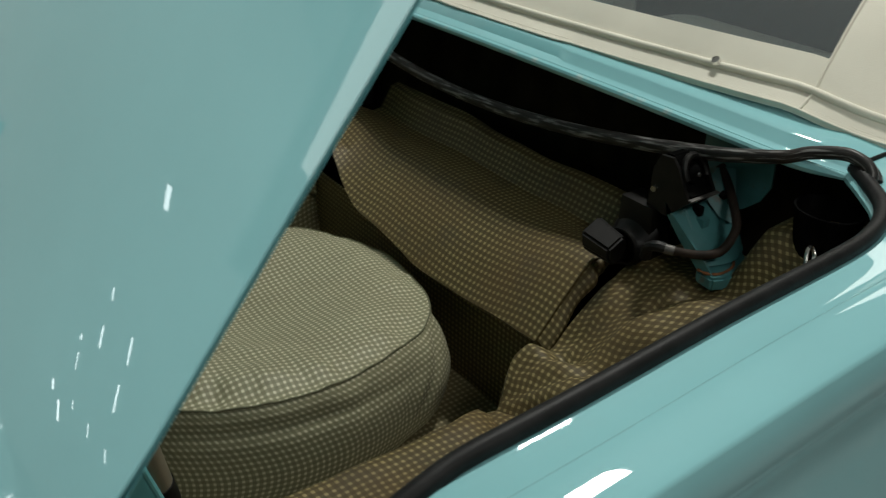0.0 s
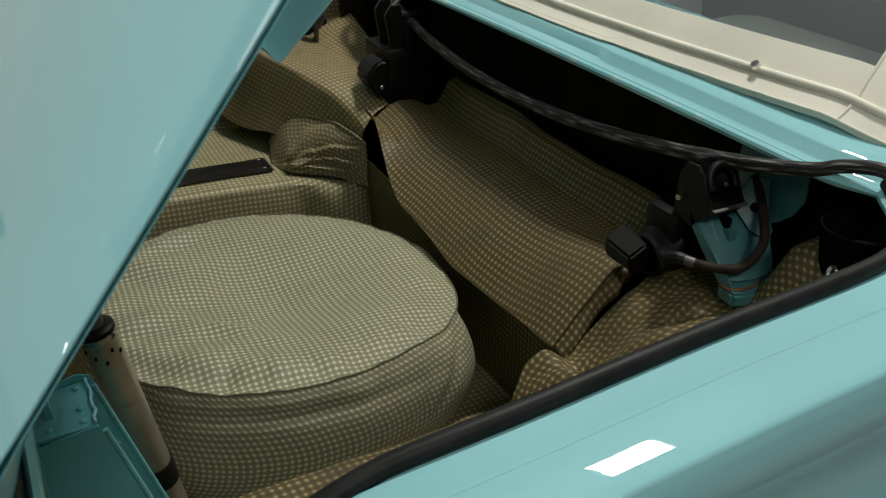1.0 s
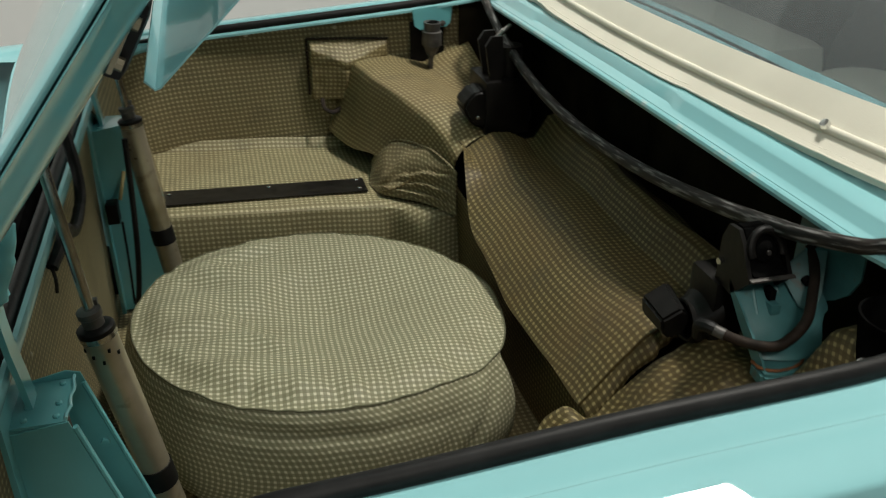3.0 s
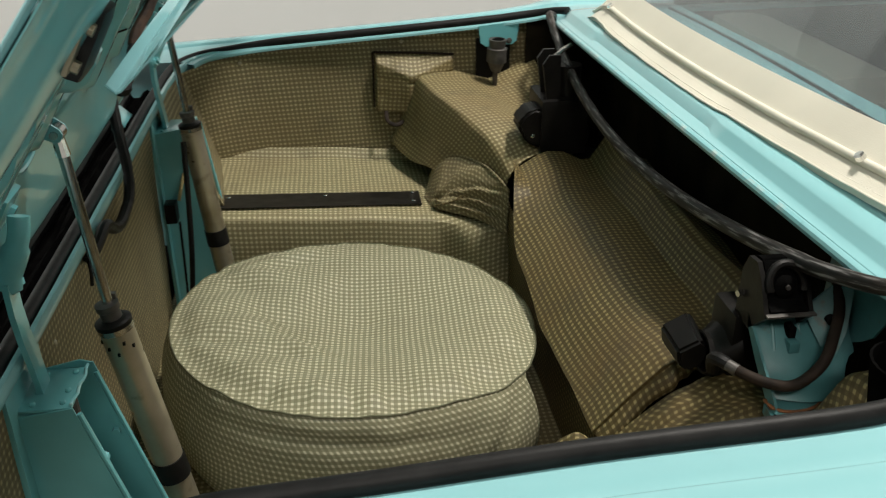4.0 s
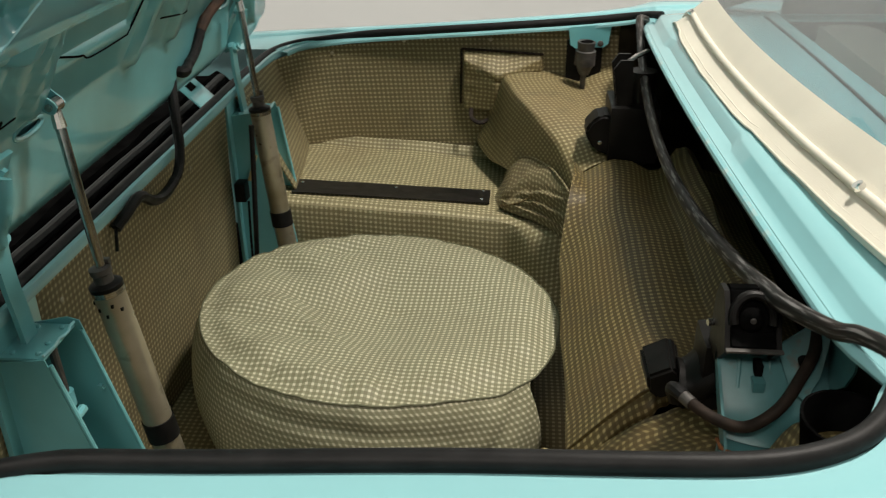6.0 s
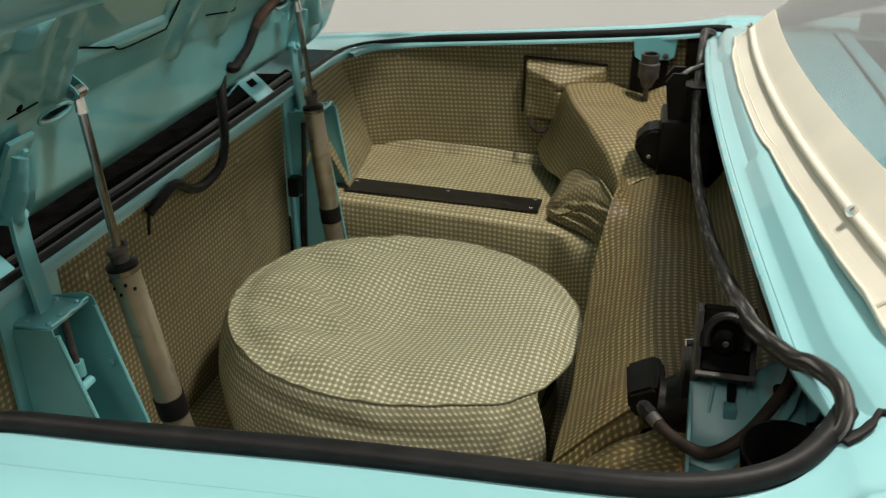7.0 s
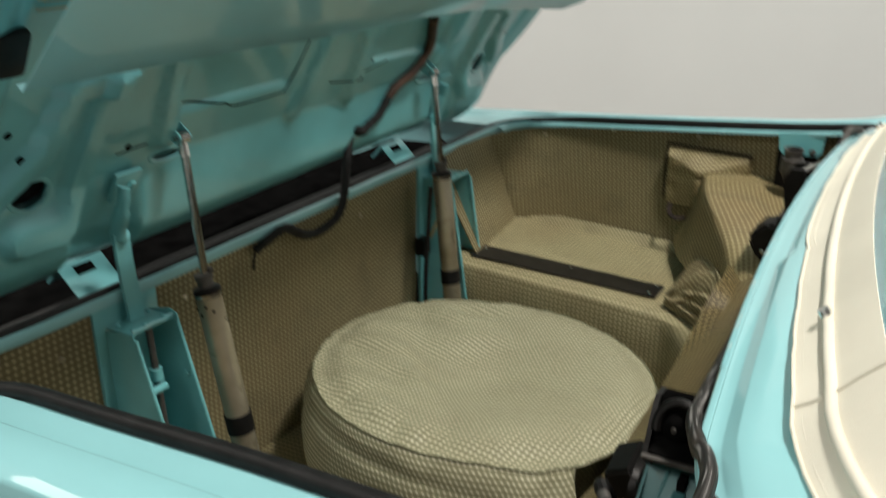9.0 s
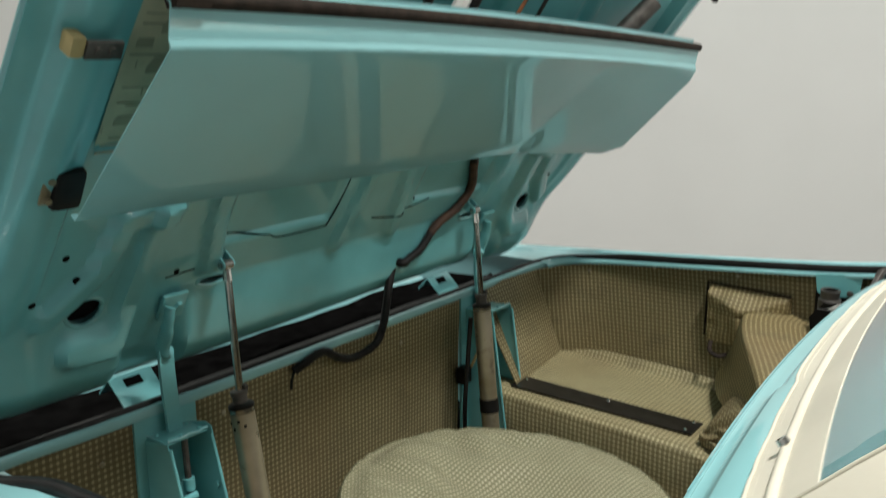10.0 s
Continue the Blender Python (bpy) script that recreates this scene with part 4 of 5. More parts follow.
rows = []
for y in ys:
    wx, wz = welt_at(y)
    fall = smooth((abs(y) - 0.62) / 0.26)
    scallop = 0.005 * smooth((y + 0.20) / 0.03) * smooth((0.42 - y) / 0.03)
    wavy = 0.0022 * noise.noise(V((y * 14, 2, 0))) + 0.0012 * noise.noise(V((y * 40, 5, 0)))
    row = []
    for i, (dx, dz) in enumerate(TOPP):
        up = max(0.0, dz)
        row.append((wx + dx - ((scallop + wavy) if i < 3 else 0.4 * wavy if i == 5 else 0), y * (1 - 0.35 * up), wz + (dz if dz < 0 else dz * (1 - 0.6 * fall))))
    rows.append(row)
W0, W1 = 8, 13
soft_top = part("soft_top", shell(rows, 0.003, drop=lambda i, j: W0 <= j < W1 and abs((ys[i] + ys[i + 1]) / 2) < 0.628), CREAM, car, "raised cream vinyl soft top")
pane = part("rear_window", shell([[V(p) - V((0, 0, 0.002)) for p in r[W0 - 1:W1 + 2]] for r, y in zip(rows, ys) if abs(y) < 0.65], 0.003), GLASS, soft_top, "clear vinyl rear window")
pane.visible_shadow = False
part("welt", tube_bm([V(r[5]) + V((0, 0, 0.002)) for r in rows], 0.0062, 12), CREAM, soft_top, "cream piped welt")
part("skirt_bead", tube_bm([V(r[1]) + V((-0.0005, 0, 0.001)) for r in rows], 0.0020, 8), CREAM, soft_top, "cream stitched bead")
part("skirt_bead", tube_bm([V(r[2]) + V((0.003, 0, 0.0005)) for r in rows], 0.0013, 8), CREAM, soft_top, "cream stitched bead")
for k, y in ((1, ys[9]), (-1, ys[-10])):
    r = rows[9 if k > 0 else -10]
    part("side_seam", tube_bm([V(p) + V((0, 0, 0.001)) for p in r[1:]], 0.0022, 8), CREAM, soft_top, "raised cream seam")
for y in (-0.475, 0.476):
    wx, wz = welt_at(y)
    part("stud", tube_bm([(wx - 0.003, y, wz + 0.006), (wx - 0.007, y, wz + 0.011), (wx - 0.0072, y, wz + 0.0112)], [0.0075, 0.0065, 0.003], 14), CHROME, soft_top, "chrome snap stud")
# headliner and cabin boxes carry the cabin's shade in their near-black colour
part("headliner", shell([[V(p) - V((0, 0, 0.007)) for p in r[6:]] for r in rows], 0.001, drop=lambda i, j: 1 <= j < W1 - 5 and abs((ys[i] + ys[i + 1]) / 2) < 0.65), DARK, soft_top, "headliner under the soft top, near-black to stand in for cabin shade")
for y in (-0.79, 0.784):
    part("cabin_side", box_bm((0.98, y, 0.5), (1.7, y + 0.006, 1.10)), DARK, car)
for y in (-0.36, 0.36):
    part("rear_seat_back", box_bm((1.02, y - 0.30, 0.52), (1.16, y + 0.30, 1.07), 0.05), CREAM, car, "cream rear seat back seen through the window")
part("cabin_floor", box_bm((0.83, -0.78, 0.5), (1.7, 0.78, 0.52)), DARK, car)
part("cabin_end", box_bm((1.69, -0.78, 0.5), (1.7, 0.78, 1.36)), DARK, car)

# ---- road wheels under the body ----
for s in (1, -1):
    part("road_wheel", tube_bm([(0.75, s * 0.70, 0.33), (0.75, s * 0.72, 0.33), (0.75, s * 0.87, 0.33), (0.75, s * 0.89, 0.33)], [0.29, 0.33, 0.33, 0.29], 32), TYRE, car, "black road tyre")
part("underbody", box_bm((-1.0, -0.86, 0.28), (1.69, 0.86, 0.42), 0.02), DARK, car)

# ---- lid brackets and hinge arms ----


def plate(bm, pts, d):
    return prism(bm, pts, (0, 0, 0), d)


def bracket_box(y0, y1, label):
    """A folded channel that carries the hinge arm: two cheeks, a back and a riveted top."""
    box_ob = part("hinge_bracket", box_bm((-0.312, min(y0, y1) - 0.02, 0.46), (-0.304, max(y0, y1) + 0.02, 0.94), 0.002), PAINT_INNER, car, label)
    near = y0 < 0
    front = (lambda z: -0.241 + 0.255 * (0.895 - z)) if near else (lambda z: -0.226 + 0.135 * (0.897 - z))
    cheek = [(-0.306, 0, 0.46)] + [(front(z), 0, z) for z in (0.46, 0.60, 0.75, 0.86, 0.894)] + [(-0.306, 0, 0.886)]
    tall = [(-0.306, 0, 0.46)] + [(front(z) + 0.006, 0, z) for z in (0.46, 0.60, 0.75, 0.86, 0.899)] + [(front(0.9) - 0.010, 0, 0.904), (-0.306, 0, 0.892)]
    out, inn = (y0, y1) if abs(y0) > abs(y1) else (y1, y0)
    sgn = 1 if out > 0 else -1
    part("outer_cheek", plate(bmesh.new(), [(p[0], out, p[2]) for p in cheek], (0, -sgn * 0.002, 0)), PAINT_INNER, box_ob)
    part("inner_cheek", plate(bmesh.new(), [(p[0], inn, p[2]) for p in tall], (0, sgn * 0.002, 0)), PAINT_INNER, box_ob)
    top = part("top_plate", box_bm((-0.306, min(y0, y1) + 0.003, 0.890), (front(0.895) - 0.002, max(y0, y1) - 0.003, 0.8935), 0.001), PAINT_INNER, box_ob)
    lip_x = front(0.895)
    mid = (y0 + y1) / 2
    torn = [(lip_x - 0.001 + 0.004 * noise.noise(V((k * 1.7, y0, 0))), lerp(out - sgn * 0.003, inn + sgn * 0.004, k / 8), 0.897 + 0.003 * noise.noise(V((k * 2.1, 3, y0)))) for k in range(9)]
    part("worn_edge", tube_bm(torn, 0.0020, 6), WORN, box_ob, "chipped pale edge")
    for y, s in ((out, -sgn), (inn, sgn)):
        part("cheek_flange", tube_bm([(front(z) + 0.0035, y + s * 0.002, z) for z in (0.46, 0.62, 0.78, 0.885)], 0.0034, 8), PAINT_INNER, box_ob, "rolled edge of the cheek")
    part("inner_rod", tube_bm([(-0.256, mid, 0.888), (-0.252, mid, 0.80), (-0.246, mid, 0.66)], 0.006, 10), GREYMET, box_ob, "grey counterbalance rod inside the bracket")
    if near:
        part("rod_collar", tube_bm([(-0.252, mid, 0.812), (-0.251, mid, 0.790)], 0.011, 12), PAINT_INNER, box_ob)
    if near:
        part("cross_pin", tube_bm([(-0.232, out - sgn * 0.001, 0.785), (-0.232, mid, 0.785)], 0.007, 8), PAINT_INNER, box_ob)
    part("cheek_bolt", tube_bm([(-0.225, inn + sgn * 0.001, 0.79), (-0.225, inn + sgn * 0.008, 0.79)], 0.006, 6), PAINT_INNER, box_ob)
    for x in (-0.290, lip_x - 0.014):
        for k in (0.15, 0.42, 0.85):
            screw("rivet", (x, lerp(y0, y1, k), 0.8945), 0.004, box_ob, (0, 0, 1), PAINT_INNER)
    m = mid - sgn * 0.004
    arm_line = [(-0.284, 0.886), (-0.288, 0.930), (-0.2925, 0.97), (-0.2945, 1.004), (-0.294, 1.044)]
    arm = part("hinge_arm", prism(bmesh.new(), [(x + 0.002, 0, z) for x, z in arm_line] + [(x - 0.005, 0, z) for x, z in reversed(arm_line)], (0, m - 0.015, 0), (0, m + 0.015, 0)), PAINT_INNER, car, "turquoise flat steel hinge arm")
    part("pivot", tube_bm([(-0.300, m, 1.036), (-0.292, m, 1.040), (-0.287, m, 1.042)], [0.013, 0.013, 0.011], 18), PAINT_INNER, arm)
    part("pivot_bolt", tube_bm([(-0.288, m, 1.041), (-0.281, m, 1.044)], 0.007, 6), PAINT_INNER, arm)
    link_line = [(-0.266, 1.125), (-0.270, 1.102), (-0.281, 1.075), (-0.292, 1.052), (-0.296, 1.036)]
    part("link", tube_bm(spline([(x, m + sgn * (0.006 - 0.10 * max(0.0, z - 1.10)), z) for x, z in link_line], 5), [0.012] * 8 + [0.015] * 8 + [0.016] * 5, 12, 0.45), PAINT_INNER, arm)


bracket_box(-0.562, -0.470, "turquoise folded steel hinge bracket with rivets")
bracket_box(0.525, 0.425, "turquoise folded steel hinge bracket in the shaded corner")

# ---- hydraulic hoses by the far cylinder ----
part("hydraulic_hose", tube_bm(spline([(-0.232, 0.345, 0.90), (-0.236, 0.338, 0.80), (-0.245, 0.335, 0.66), (-0.262, 0.36, 0.54), (-0.28, 0.385, 0.47)], 6), 0.006, 8), RUBBER, car, "thin black hydraulic hose")
part("relay", box_bm((-0.300, 0.375, 0.70), (-0.275, 0.41, 0.745), 0.003), BLACK, car, "small black relay with a yellow lead")
part("relay_lead", tube_bm([(-0.27, 0.40, 0.745), (-0.255, 0.425, 0.80)], 0.004, 8), YELLOW, car)
part("relay_wire", tube_bm(spline([(-0.272, 0.385, 0.70), (-0.272, 0.372, 0.62), (-0.278, 0.38, 0.5)], 5), 0.003, 6), RUBBER, car)

# ---- wiring loom between lid and body ----
loom = [LID @ on_lid(u, y, 0.011) for u, y in ((0.345, 0.300), (0.310, 0.318), (0.250, 0.352), (0.195, 0.322), (0.152, 0.262), (0.108, 0.212), (0.092, 0.170), (0.085, 0.146))]
loom += [V(p) for p in ((-0.306, 0.138, 1.072), (-0.302, 0.114, 1.032), (-0.293, 0.090, 0.985), (-0.286, 0.070, 0.945), (-0.285, 0.048, 0.912), (-0.287, 0.018, 0.897), (-0.288, -0.035, 0.892), (-0.287, -0.08, 0.905), (-0.286, -0.129, 0.933), (-0.290, -0.175, 0.923), (-0.300, -0.202, 0.908))]
loom_ob = part("wiring_loom", tube_bm(spline(loom, 6), [0.0096 + 0.0018 * noise.noise(V((k * 0.9, 0, 0))) + (0.0016 if 40 <= k <= 46 else 0) for k in range(6 * (len(loom) - 1) + 1)], 10), RUBBER, car, "taped black wiring loom drooping from the lid")
part("loom_tape", tube_bm(spline(loom, 6)[3:27], [0.0106 + 0.0016 * noise.noise(V((k * 0.9 + 2.7, 0, 0))) for k in range(24)], 10), BROWN_TAPE, loom_ob, "rust-brown cloth tape round the loom")
part("loom_wire", tube_bm(spline([loom[-1], loom[-1] + V((0.004, -0.012, -0.015)), loom[-1] + V((0.002, -0.013, -0.035))], 4), 0.003, 6), RUBBER, loom_ob)

# ---- far side: covered bulge, wheelhouse cover, socket ----
bag_rows = []
for i in range(31):
    v = i / 30
    row = []
    for j in range(37):
        u = j / 36
        x, z = lerp(0.196, 0.410, u), lerp(0.790, 0.947, v) - 0.012 * u * v
        # a prow stands out a little off the middle; two creases run from it to the upper corners
        jut = lerp(0.030, 0.056, (u / 0.42) ** 1.2) if u < 0.42 else lerp(0.056, 0.012, (u - 0.42) / 0.58)
        crease = lerp(0.88, 0.66, u / 0.42) if u < 0.42 else lerp(0.66, 0.95, ((u - 0.42) / 0.58) ** 1.4)
        d = jut * (0.72 + 0.28 * v / crease) if v < crease else jut * (1 - (v - crease) / (1 - crease))
        d *= min(1.0, u / 0.03) ** 0.5 * min(1.0, (1 - u) / 0.03) ** 0.5
        d += 0.004 * noise.noise(V((x * 30, z * 30, 5))) * min(1.0, 8 * v) - 0.004 * math.exp(-((v - crease + 0.05 + 0.2 * u) / 0.02) ** 2) * (u > 0.3)
        row.append((x, 0.858 - d, z))
    bag_rows.append(row)
bag = part("latch_cover", shell(bag_rows, 0.003), AGED, car, "checked vinyl pouch sewn over a bulge in the side board")
part("cover_edge", tube_bm([(0.193, 0.852, 0.947), (0.30, 0.85, 0.942), (0.409, 0.852, 0.934)], 0.0035, 6), CUP, bag)
part("cover_edge", tube_bm([(0.193, 0.852, 0.947), (0.192, 0.845, 0.80)], 0.003, 6), CUP, bag)
part("brown_strap", tube_bm(spline([(0.222, 0.815, 0.797), (0.224, 0.80, 0.775), (0.245, 0.80, 0.762), (0.270, 0.815, 0.766)], 5), 0.006, 8, 0.5), CUP, bag, "dark brown strap below the cover")


def cover_rows():
    """Soft cover over the wheelhouse: a ridged lump that falls to the floor on the tail side."""
    lines = []
    ridge_line = spline([(0.309, 0.85, 0.892), (0.309, 0.786, 0.889), (0.35, 0.66, 0.872), (0.41, 0.55, 0.845), (0.455, 0.46, 0.80), (0.475, 0.41, 0.755)], 4)
    base_line = spline([(0.235, 0.86, 0.70), (0.24, 0.812, 0.70), (0.275, 0.72, 0.69), (0.32, 0.63, 0.70), (0.40, 0.53, 0.69), (0.45, 0.44, 0.68)], 4)
    front_line = spline([(0.50, 0.865, 0.868), (0.51, 0.80, 0.862), (0.535, 0.70, 0.842), (0.55, 0.60, 0.835), (0.555, 0.50, 0.83), (0.545, 0.43, 0.80)], 4)
    drop_line = spline([(0.62, 0.865, 0.93), (0.63, 0.80, 0.90), (0.64, 0.70, 0.86), (0.64, 0.60, 0.83), (0.63, 0.50, 0.81), (0.62, 0.43, 0.78)], 4)
    for b, r, f, d in zip(base_line, ridge_line, front_line, drop_line):
        row = [lerp(b, r, k) + V((0.006, 0, 0)) * math.sin(math.pi * k) for k in np.linspace(0, 0.93, 7)]
        row += [lerp(b, r, 0.985) + V((0.004, 0, 0))] + [lerp(r, f, k) + V((0, 0, 0.010 * math.sin(math.pi * k))) for k in np.linspace(0.06, 1, 7)] + [lerp(f, d, k) for k in (0.4, 1.0)]
        row = [p + V((0, 0, 1)) * 0.005 * noise.noise(p * 14) for p in row]
        lines.append(row)
    return lines


part("wheelhouse_cover", shell(list(reversed(cover_rows())), 0.004), AGED, car, "soft checked vinyl cover over the wheelhouse, worn brown on top")
# loose folded flap beside the strip: a standing cuff with a rolled edge and a torn fold
top_edge = spline([(0.318, 0.652, 0.664), (0.332, 0.632, 0.705), (0.356, 0.603, 0.738), (0.384, 0.569, 0.753), (0.425, 0.500, 0.757), (0.455, 0.440, 0.745), (0.474, 0.395, 0.728)], 4)
foot_edge = spline([(0.296, 0.575, 0.646), (0.306, 0.530, 0.645), (0.320, 0.497, 0.645), (0.350, 0.470, 0.646), (0.390, 0.440, 0.645), (0.430, 0.405, 0.640), (0.468, 0.375, 0.625)], 4)
flap_rows = []
for i in range(31):
    v = i / 30
    row = []
    for j, (lo, hi) in enumerate(zip(foot_edge, top_edge)):
        u = j / 24
        p = lerp(lo, hi, v)
        p += V((-0.25, -0.7, 0.7)) * (0.012 * math.sin(math.pi * v) * math.sin(math.pi * u))
        # two torn folds fan out from the corner of the strip
        for slope, width, high in ((0.50, 0.055, 0.011), (1.0, 0.05, 0.009), (0.12, 0.05, 0.008), (2.0, 0.10, 0.005)):
            fold = (v - 0.06 - slope * (u - 0.25)) / width
            p += V((-0.3, -0.6, 0.75)) * (high * math.exp(-fold * fold) - 0.8 * high * math.exp(-(fold - 1.5) ** 2)) * smooth((u - 0.22) / 0.12) * smooth((1.0 - u) / 0.2)
        p.z += 0.009 * noise.noise(p * 26 + V((3, 0, 0))) * math.sin(math.pi * v)
        row.append(p)
    flap_rows.append(row)
flap = part("loose_flap", shell(flap_rows, 0.004), LINING, car, "crumpled loose flap of checked vinyl")
part("flap_edge", tube_bm([V(p) + V((0, 0, 0.001)) for p in flap_rows[-1]], 0.0030, 8), LINING, flap, "pale rolled edge")
part("torn_edge", tube_bm(spline([(0.314, 0.496, 0.656), (0.335, 0.484, 0.664), (0.36, 0.474, 0.676), (0.385, 0.474, 0.690), (0.41, 0.462, 0.698)], 4), 0.0026, 6), MAT, flap, "dark frayed fold")

socket = part("socket_plate", prism(bmesh.new(), [(0.47, 0, 1.012), (0.578, 0, 1.022), (0.572, 0, 0.972), (0.56, 0, 0.962), (0.545, 0, 0.962), (0.49, 0, 0.958), (0.476, 0, 0.968)], (0, 0.822, 0), (0, 0.826, 0)), PAINT_INNER, car, "turquoise bracket plate under the rim")
part("socket_back", box_bm((0.468, 0.845, 0.86), (0.56, 0.852, 0.975)), BLACK, socket)
part("socket_body", tube_bm([(0.512, 0.79, 0.90), (0.513, 0.79, 0.925), (0.513, 0.79, 0.926), (0.514, 0.788, 0.962), (0.514, 0.788, 0.964), (0.515, 0.787, 0.985)], [0.012, 0.022, 0.026, 0.026, 0.021, 0.023], 18), GREYMET, socket, "grey cast cable socket")
part("socket_mouth", tube_bm([(0.515, 0.787, 0.9852), (0.515, 0.787, 0.9858)], 0.017, 16), DARK, socket)
part("socket_stem", tube_bm([(0.511, 0.79, 0.90), (0.511, 0.80, 0.85)], 0.007, 10), GREYMET, socket)
screw("socket_bolt", (0.552, 0.822, 0.972), 0.008, socket, (0, -1, 0), GREYMET)

# ---- latches ----


def far_latch():
    base = part("lid_latch", box_bm((0.55, 0.42, 0.80), (0.66, 0.56, 0.93), 0.012), BLACK, car, "black lid latch with its electric drive")
    bm = prism(bmesh.new(), [(0.497, 0, 0.872), (0.510, 0, 0.895), (0.532, 0, 0.910), (0.565, 0, 0.908), (0.60, 0, 0.89), (0.60, 0, 0.83), (0.555, 0, 0.815), (0.522, 0, 0.828), (0.510, 0, 0.845)], (0, 0.425, 0), (0, 0.50, 0))
    bmesh.ops.bevel(bm, geom=list(bm.edges), offset=0.007, segments=3, affect="EDGES")
    part("latch_head", bm, BLACK, base, "rounded black latch head")
    part("latch_tower", prism(bmesh.new(), [(0.552, 0, 1.010), (0.566, 0, 1.030), (0.592, 0, 1.030), (0.598, 0, 0.89), (0.570, 0, 0.89)], (0, 0.435, 0), (0, 0.442, 0)), BLACK, base)
    part("latch_tower", prism(bmesh.new(), [(0.552, 0, 1.010), (0.566, 0, 1.030), (0.592, 0, 1.030), (0.598, 0, 0.89), (0.570, 0, 0.89)], (0, 0.492, 0), (0, 0.50, 0)), BLACK, base)
    part("latch_bowl", tube_bm([(0.62, 0.43, 0.84), (0.62, 0.445, 0.84), (0.62, 0.50, 0.84)], [0.040, 0.052, 0.052], 22), BLACK, base)
    part("latch_tower", tube_bm([(0.62, 0.47, 0.90), (0.62, 0.47, 1.0)], 0.03, 14), BLACK, base)
    part("latch_rod", tube_bm([(0.558, 0.445, 1.005), (0.60, 0.47, 1.03), (0.63, 0.5, 1.035)], 0.006, 8), STEEL, base)
    screw("latch_screw", (0.532, 0.4185, 0.85), 0.005, base, (0, -1, 0))


far_latch()
# dark sheet added where only shade lies behind the far latch
part("shadow_board", box_bm((0.60, 0.835, 0.50), (0.82, 0.841, 1.02)), DEEP_SHADE, car, "near-black board added to stand in for shade behind the latch")


def near_latch():
    wedge = [(0, -0.583, 0.961), (0, -0.583, 0.968), (0, -0.563, 0.976), (0, -0.552, 1.008), (0, -0.540, 1.022), (0, -0.522, 1.020), (0, -0.498, 0.99), (0, -0.498, 0.925), (0, -0.545, 0.925), (0, -0.556, 0.958)]
    bm = prism(bmesh.new(), wedge, (0.602, 0, 0), (0.656, 0, 0))
    bmesh.ops.bevel(bm, geom=list(bm.edges), offset=0.003, segments=2, affect="EDGES")
    base = part("lid_latch", bm, HIDDEN, car, "black lid latch on a turquoise bracket beside the opening")
    part("latch_lip", box_bm((0.598, -0.5875, 0.9635), (0.662, -0.580, 0.9665), 0.001), GREYMET, base, "worn steel edge of the latch plate")
    for x in (0.597, 0.655):
        part("latch_cheek", prism(bmesh.new(), [(x, -0.583, 0.962), (x, -0.572, 0.978), (x, -0.556, 1.006), (x, -0.542, 1.020), (x, -0.520, 1.018), (x, -0.508, 0.995), (x, -0.506, 0.93), (x, -0.545, 0.925)], (0, 0, 0), (0.006, 0, 0)), BLACK, base)
    hood = [(0.629 + 0.023 * math.cos(a), -0.562 + 0.012 * math.sin(a), 0.996 + 0.024 * math.sin(a)) for a in np.linspace(-0.3, math.pi + 0.3, 15)]
    part("latch_hood", tube_bm(hood, 0.006, 10), BLACK, base)
    part("drive_boss", tube_bm([(0.627, -0.545, 0.990), (0.627, -0.564, 0.995), (0.627, -0.568, 0.996), (0.627, -0.569, 0.996)], [0.015, 0.0145, 0.010, 0.006], 20), HIDDEN, base)
    part("boss_pin", tube_bm([(0.627, -0.566, 0.996), (0.627, -0.572, 0.997)], [0.004, 0.003], 12), GREYMET, base, "dull metal pin")
    part("latch_screw", tube_bm([(0.602, -0.517, 0.963), (0.589, -0.520, 0.963)], 0.0045, 10), STEEL, base, "bright protruding screw")
    head = [(0.524, 0, 0.874), (0.560, 0, 0.893), (0.571, 0, 0.884), (0.576, 0, 0.864), (0.566, 0, 0.840), (0.545, 0, 0.830), (0.528, 0, 0.846)]
    bm = prism(bmesh.new(), head, (0, -0.500, 0), (0, -0.440, 0))
    for v in bm.verts:
        if v.co.y < -0.48:
            v.co = V((lerp(0.556, v.co.x, 0.86), v.co.y, lerp(0.850, v.co.z, 0.80) - 0.004))
    bmesh.ops.bevel(bm, geom=list(bm.edges), offset=0.004, segments=2, affect="EDGES")
    part("latch_hook", bm, BLACK, base, "black cast hook")
    rows = []
    for k, (x, w, top) in enumerate(((0.566, 0.030, 0.884), (0.575, 0.034, 0.880), (0.585, 0.037, 0.886), (0.596, 0.040, 0.898), (0.606, 0.040, 0.906))):
        rows.append([(x, -0.490 + w * math.sin(a), top - 0.030 + 0.030 * math.cos(a) * (1.0 if math.cos(a) > 0 else 0.8)) for a in np.linspace(-math.pi, math.pi, 21)])
    part("hook_arm", shell(rows, 0.003), BLACK, base, "black saddle arm of the hook")
    part("arm_wear", tube_bm(spline([(0.584, -0.515, 0.879), (0.586, -0.503, 0.886), (0.586, -0.488, 0.8885)], 4), [0.001, 0.0016, 0.002, 0.0022, 0.002, 0.0016, 0.0014, 0.0012, 0.001], 6), GREYMET, base, "paint worn off to grey metal")
    part("hook_stem", box_bm((0.590, -0.525, 0.835), (0.64, -0.455, 0.93), 0.008), BLACK, base)
    strip = [(-0.541, 0.948), (-0.552, 0.938), (-0.590, 0.910), (-0.628, 0.884), (-0.654, 0.862), (-0.648, 0.853), (-0.618, 0.866), (-0.575, 0.900), (-0.545, 0.930)]
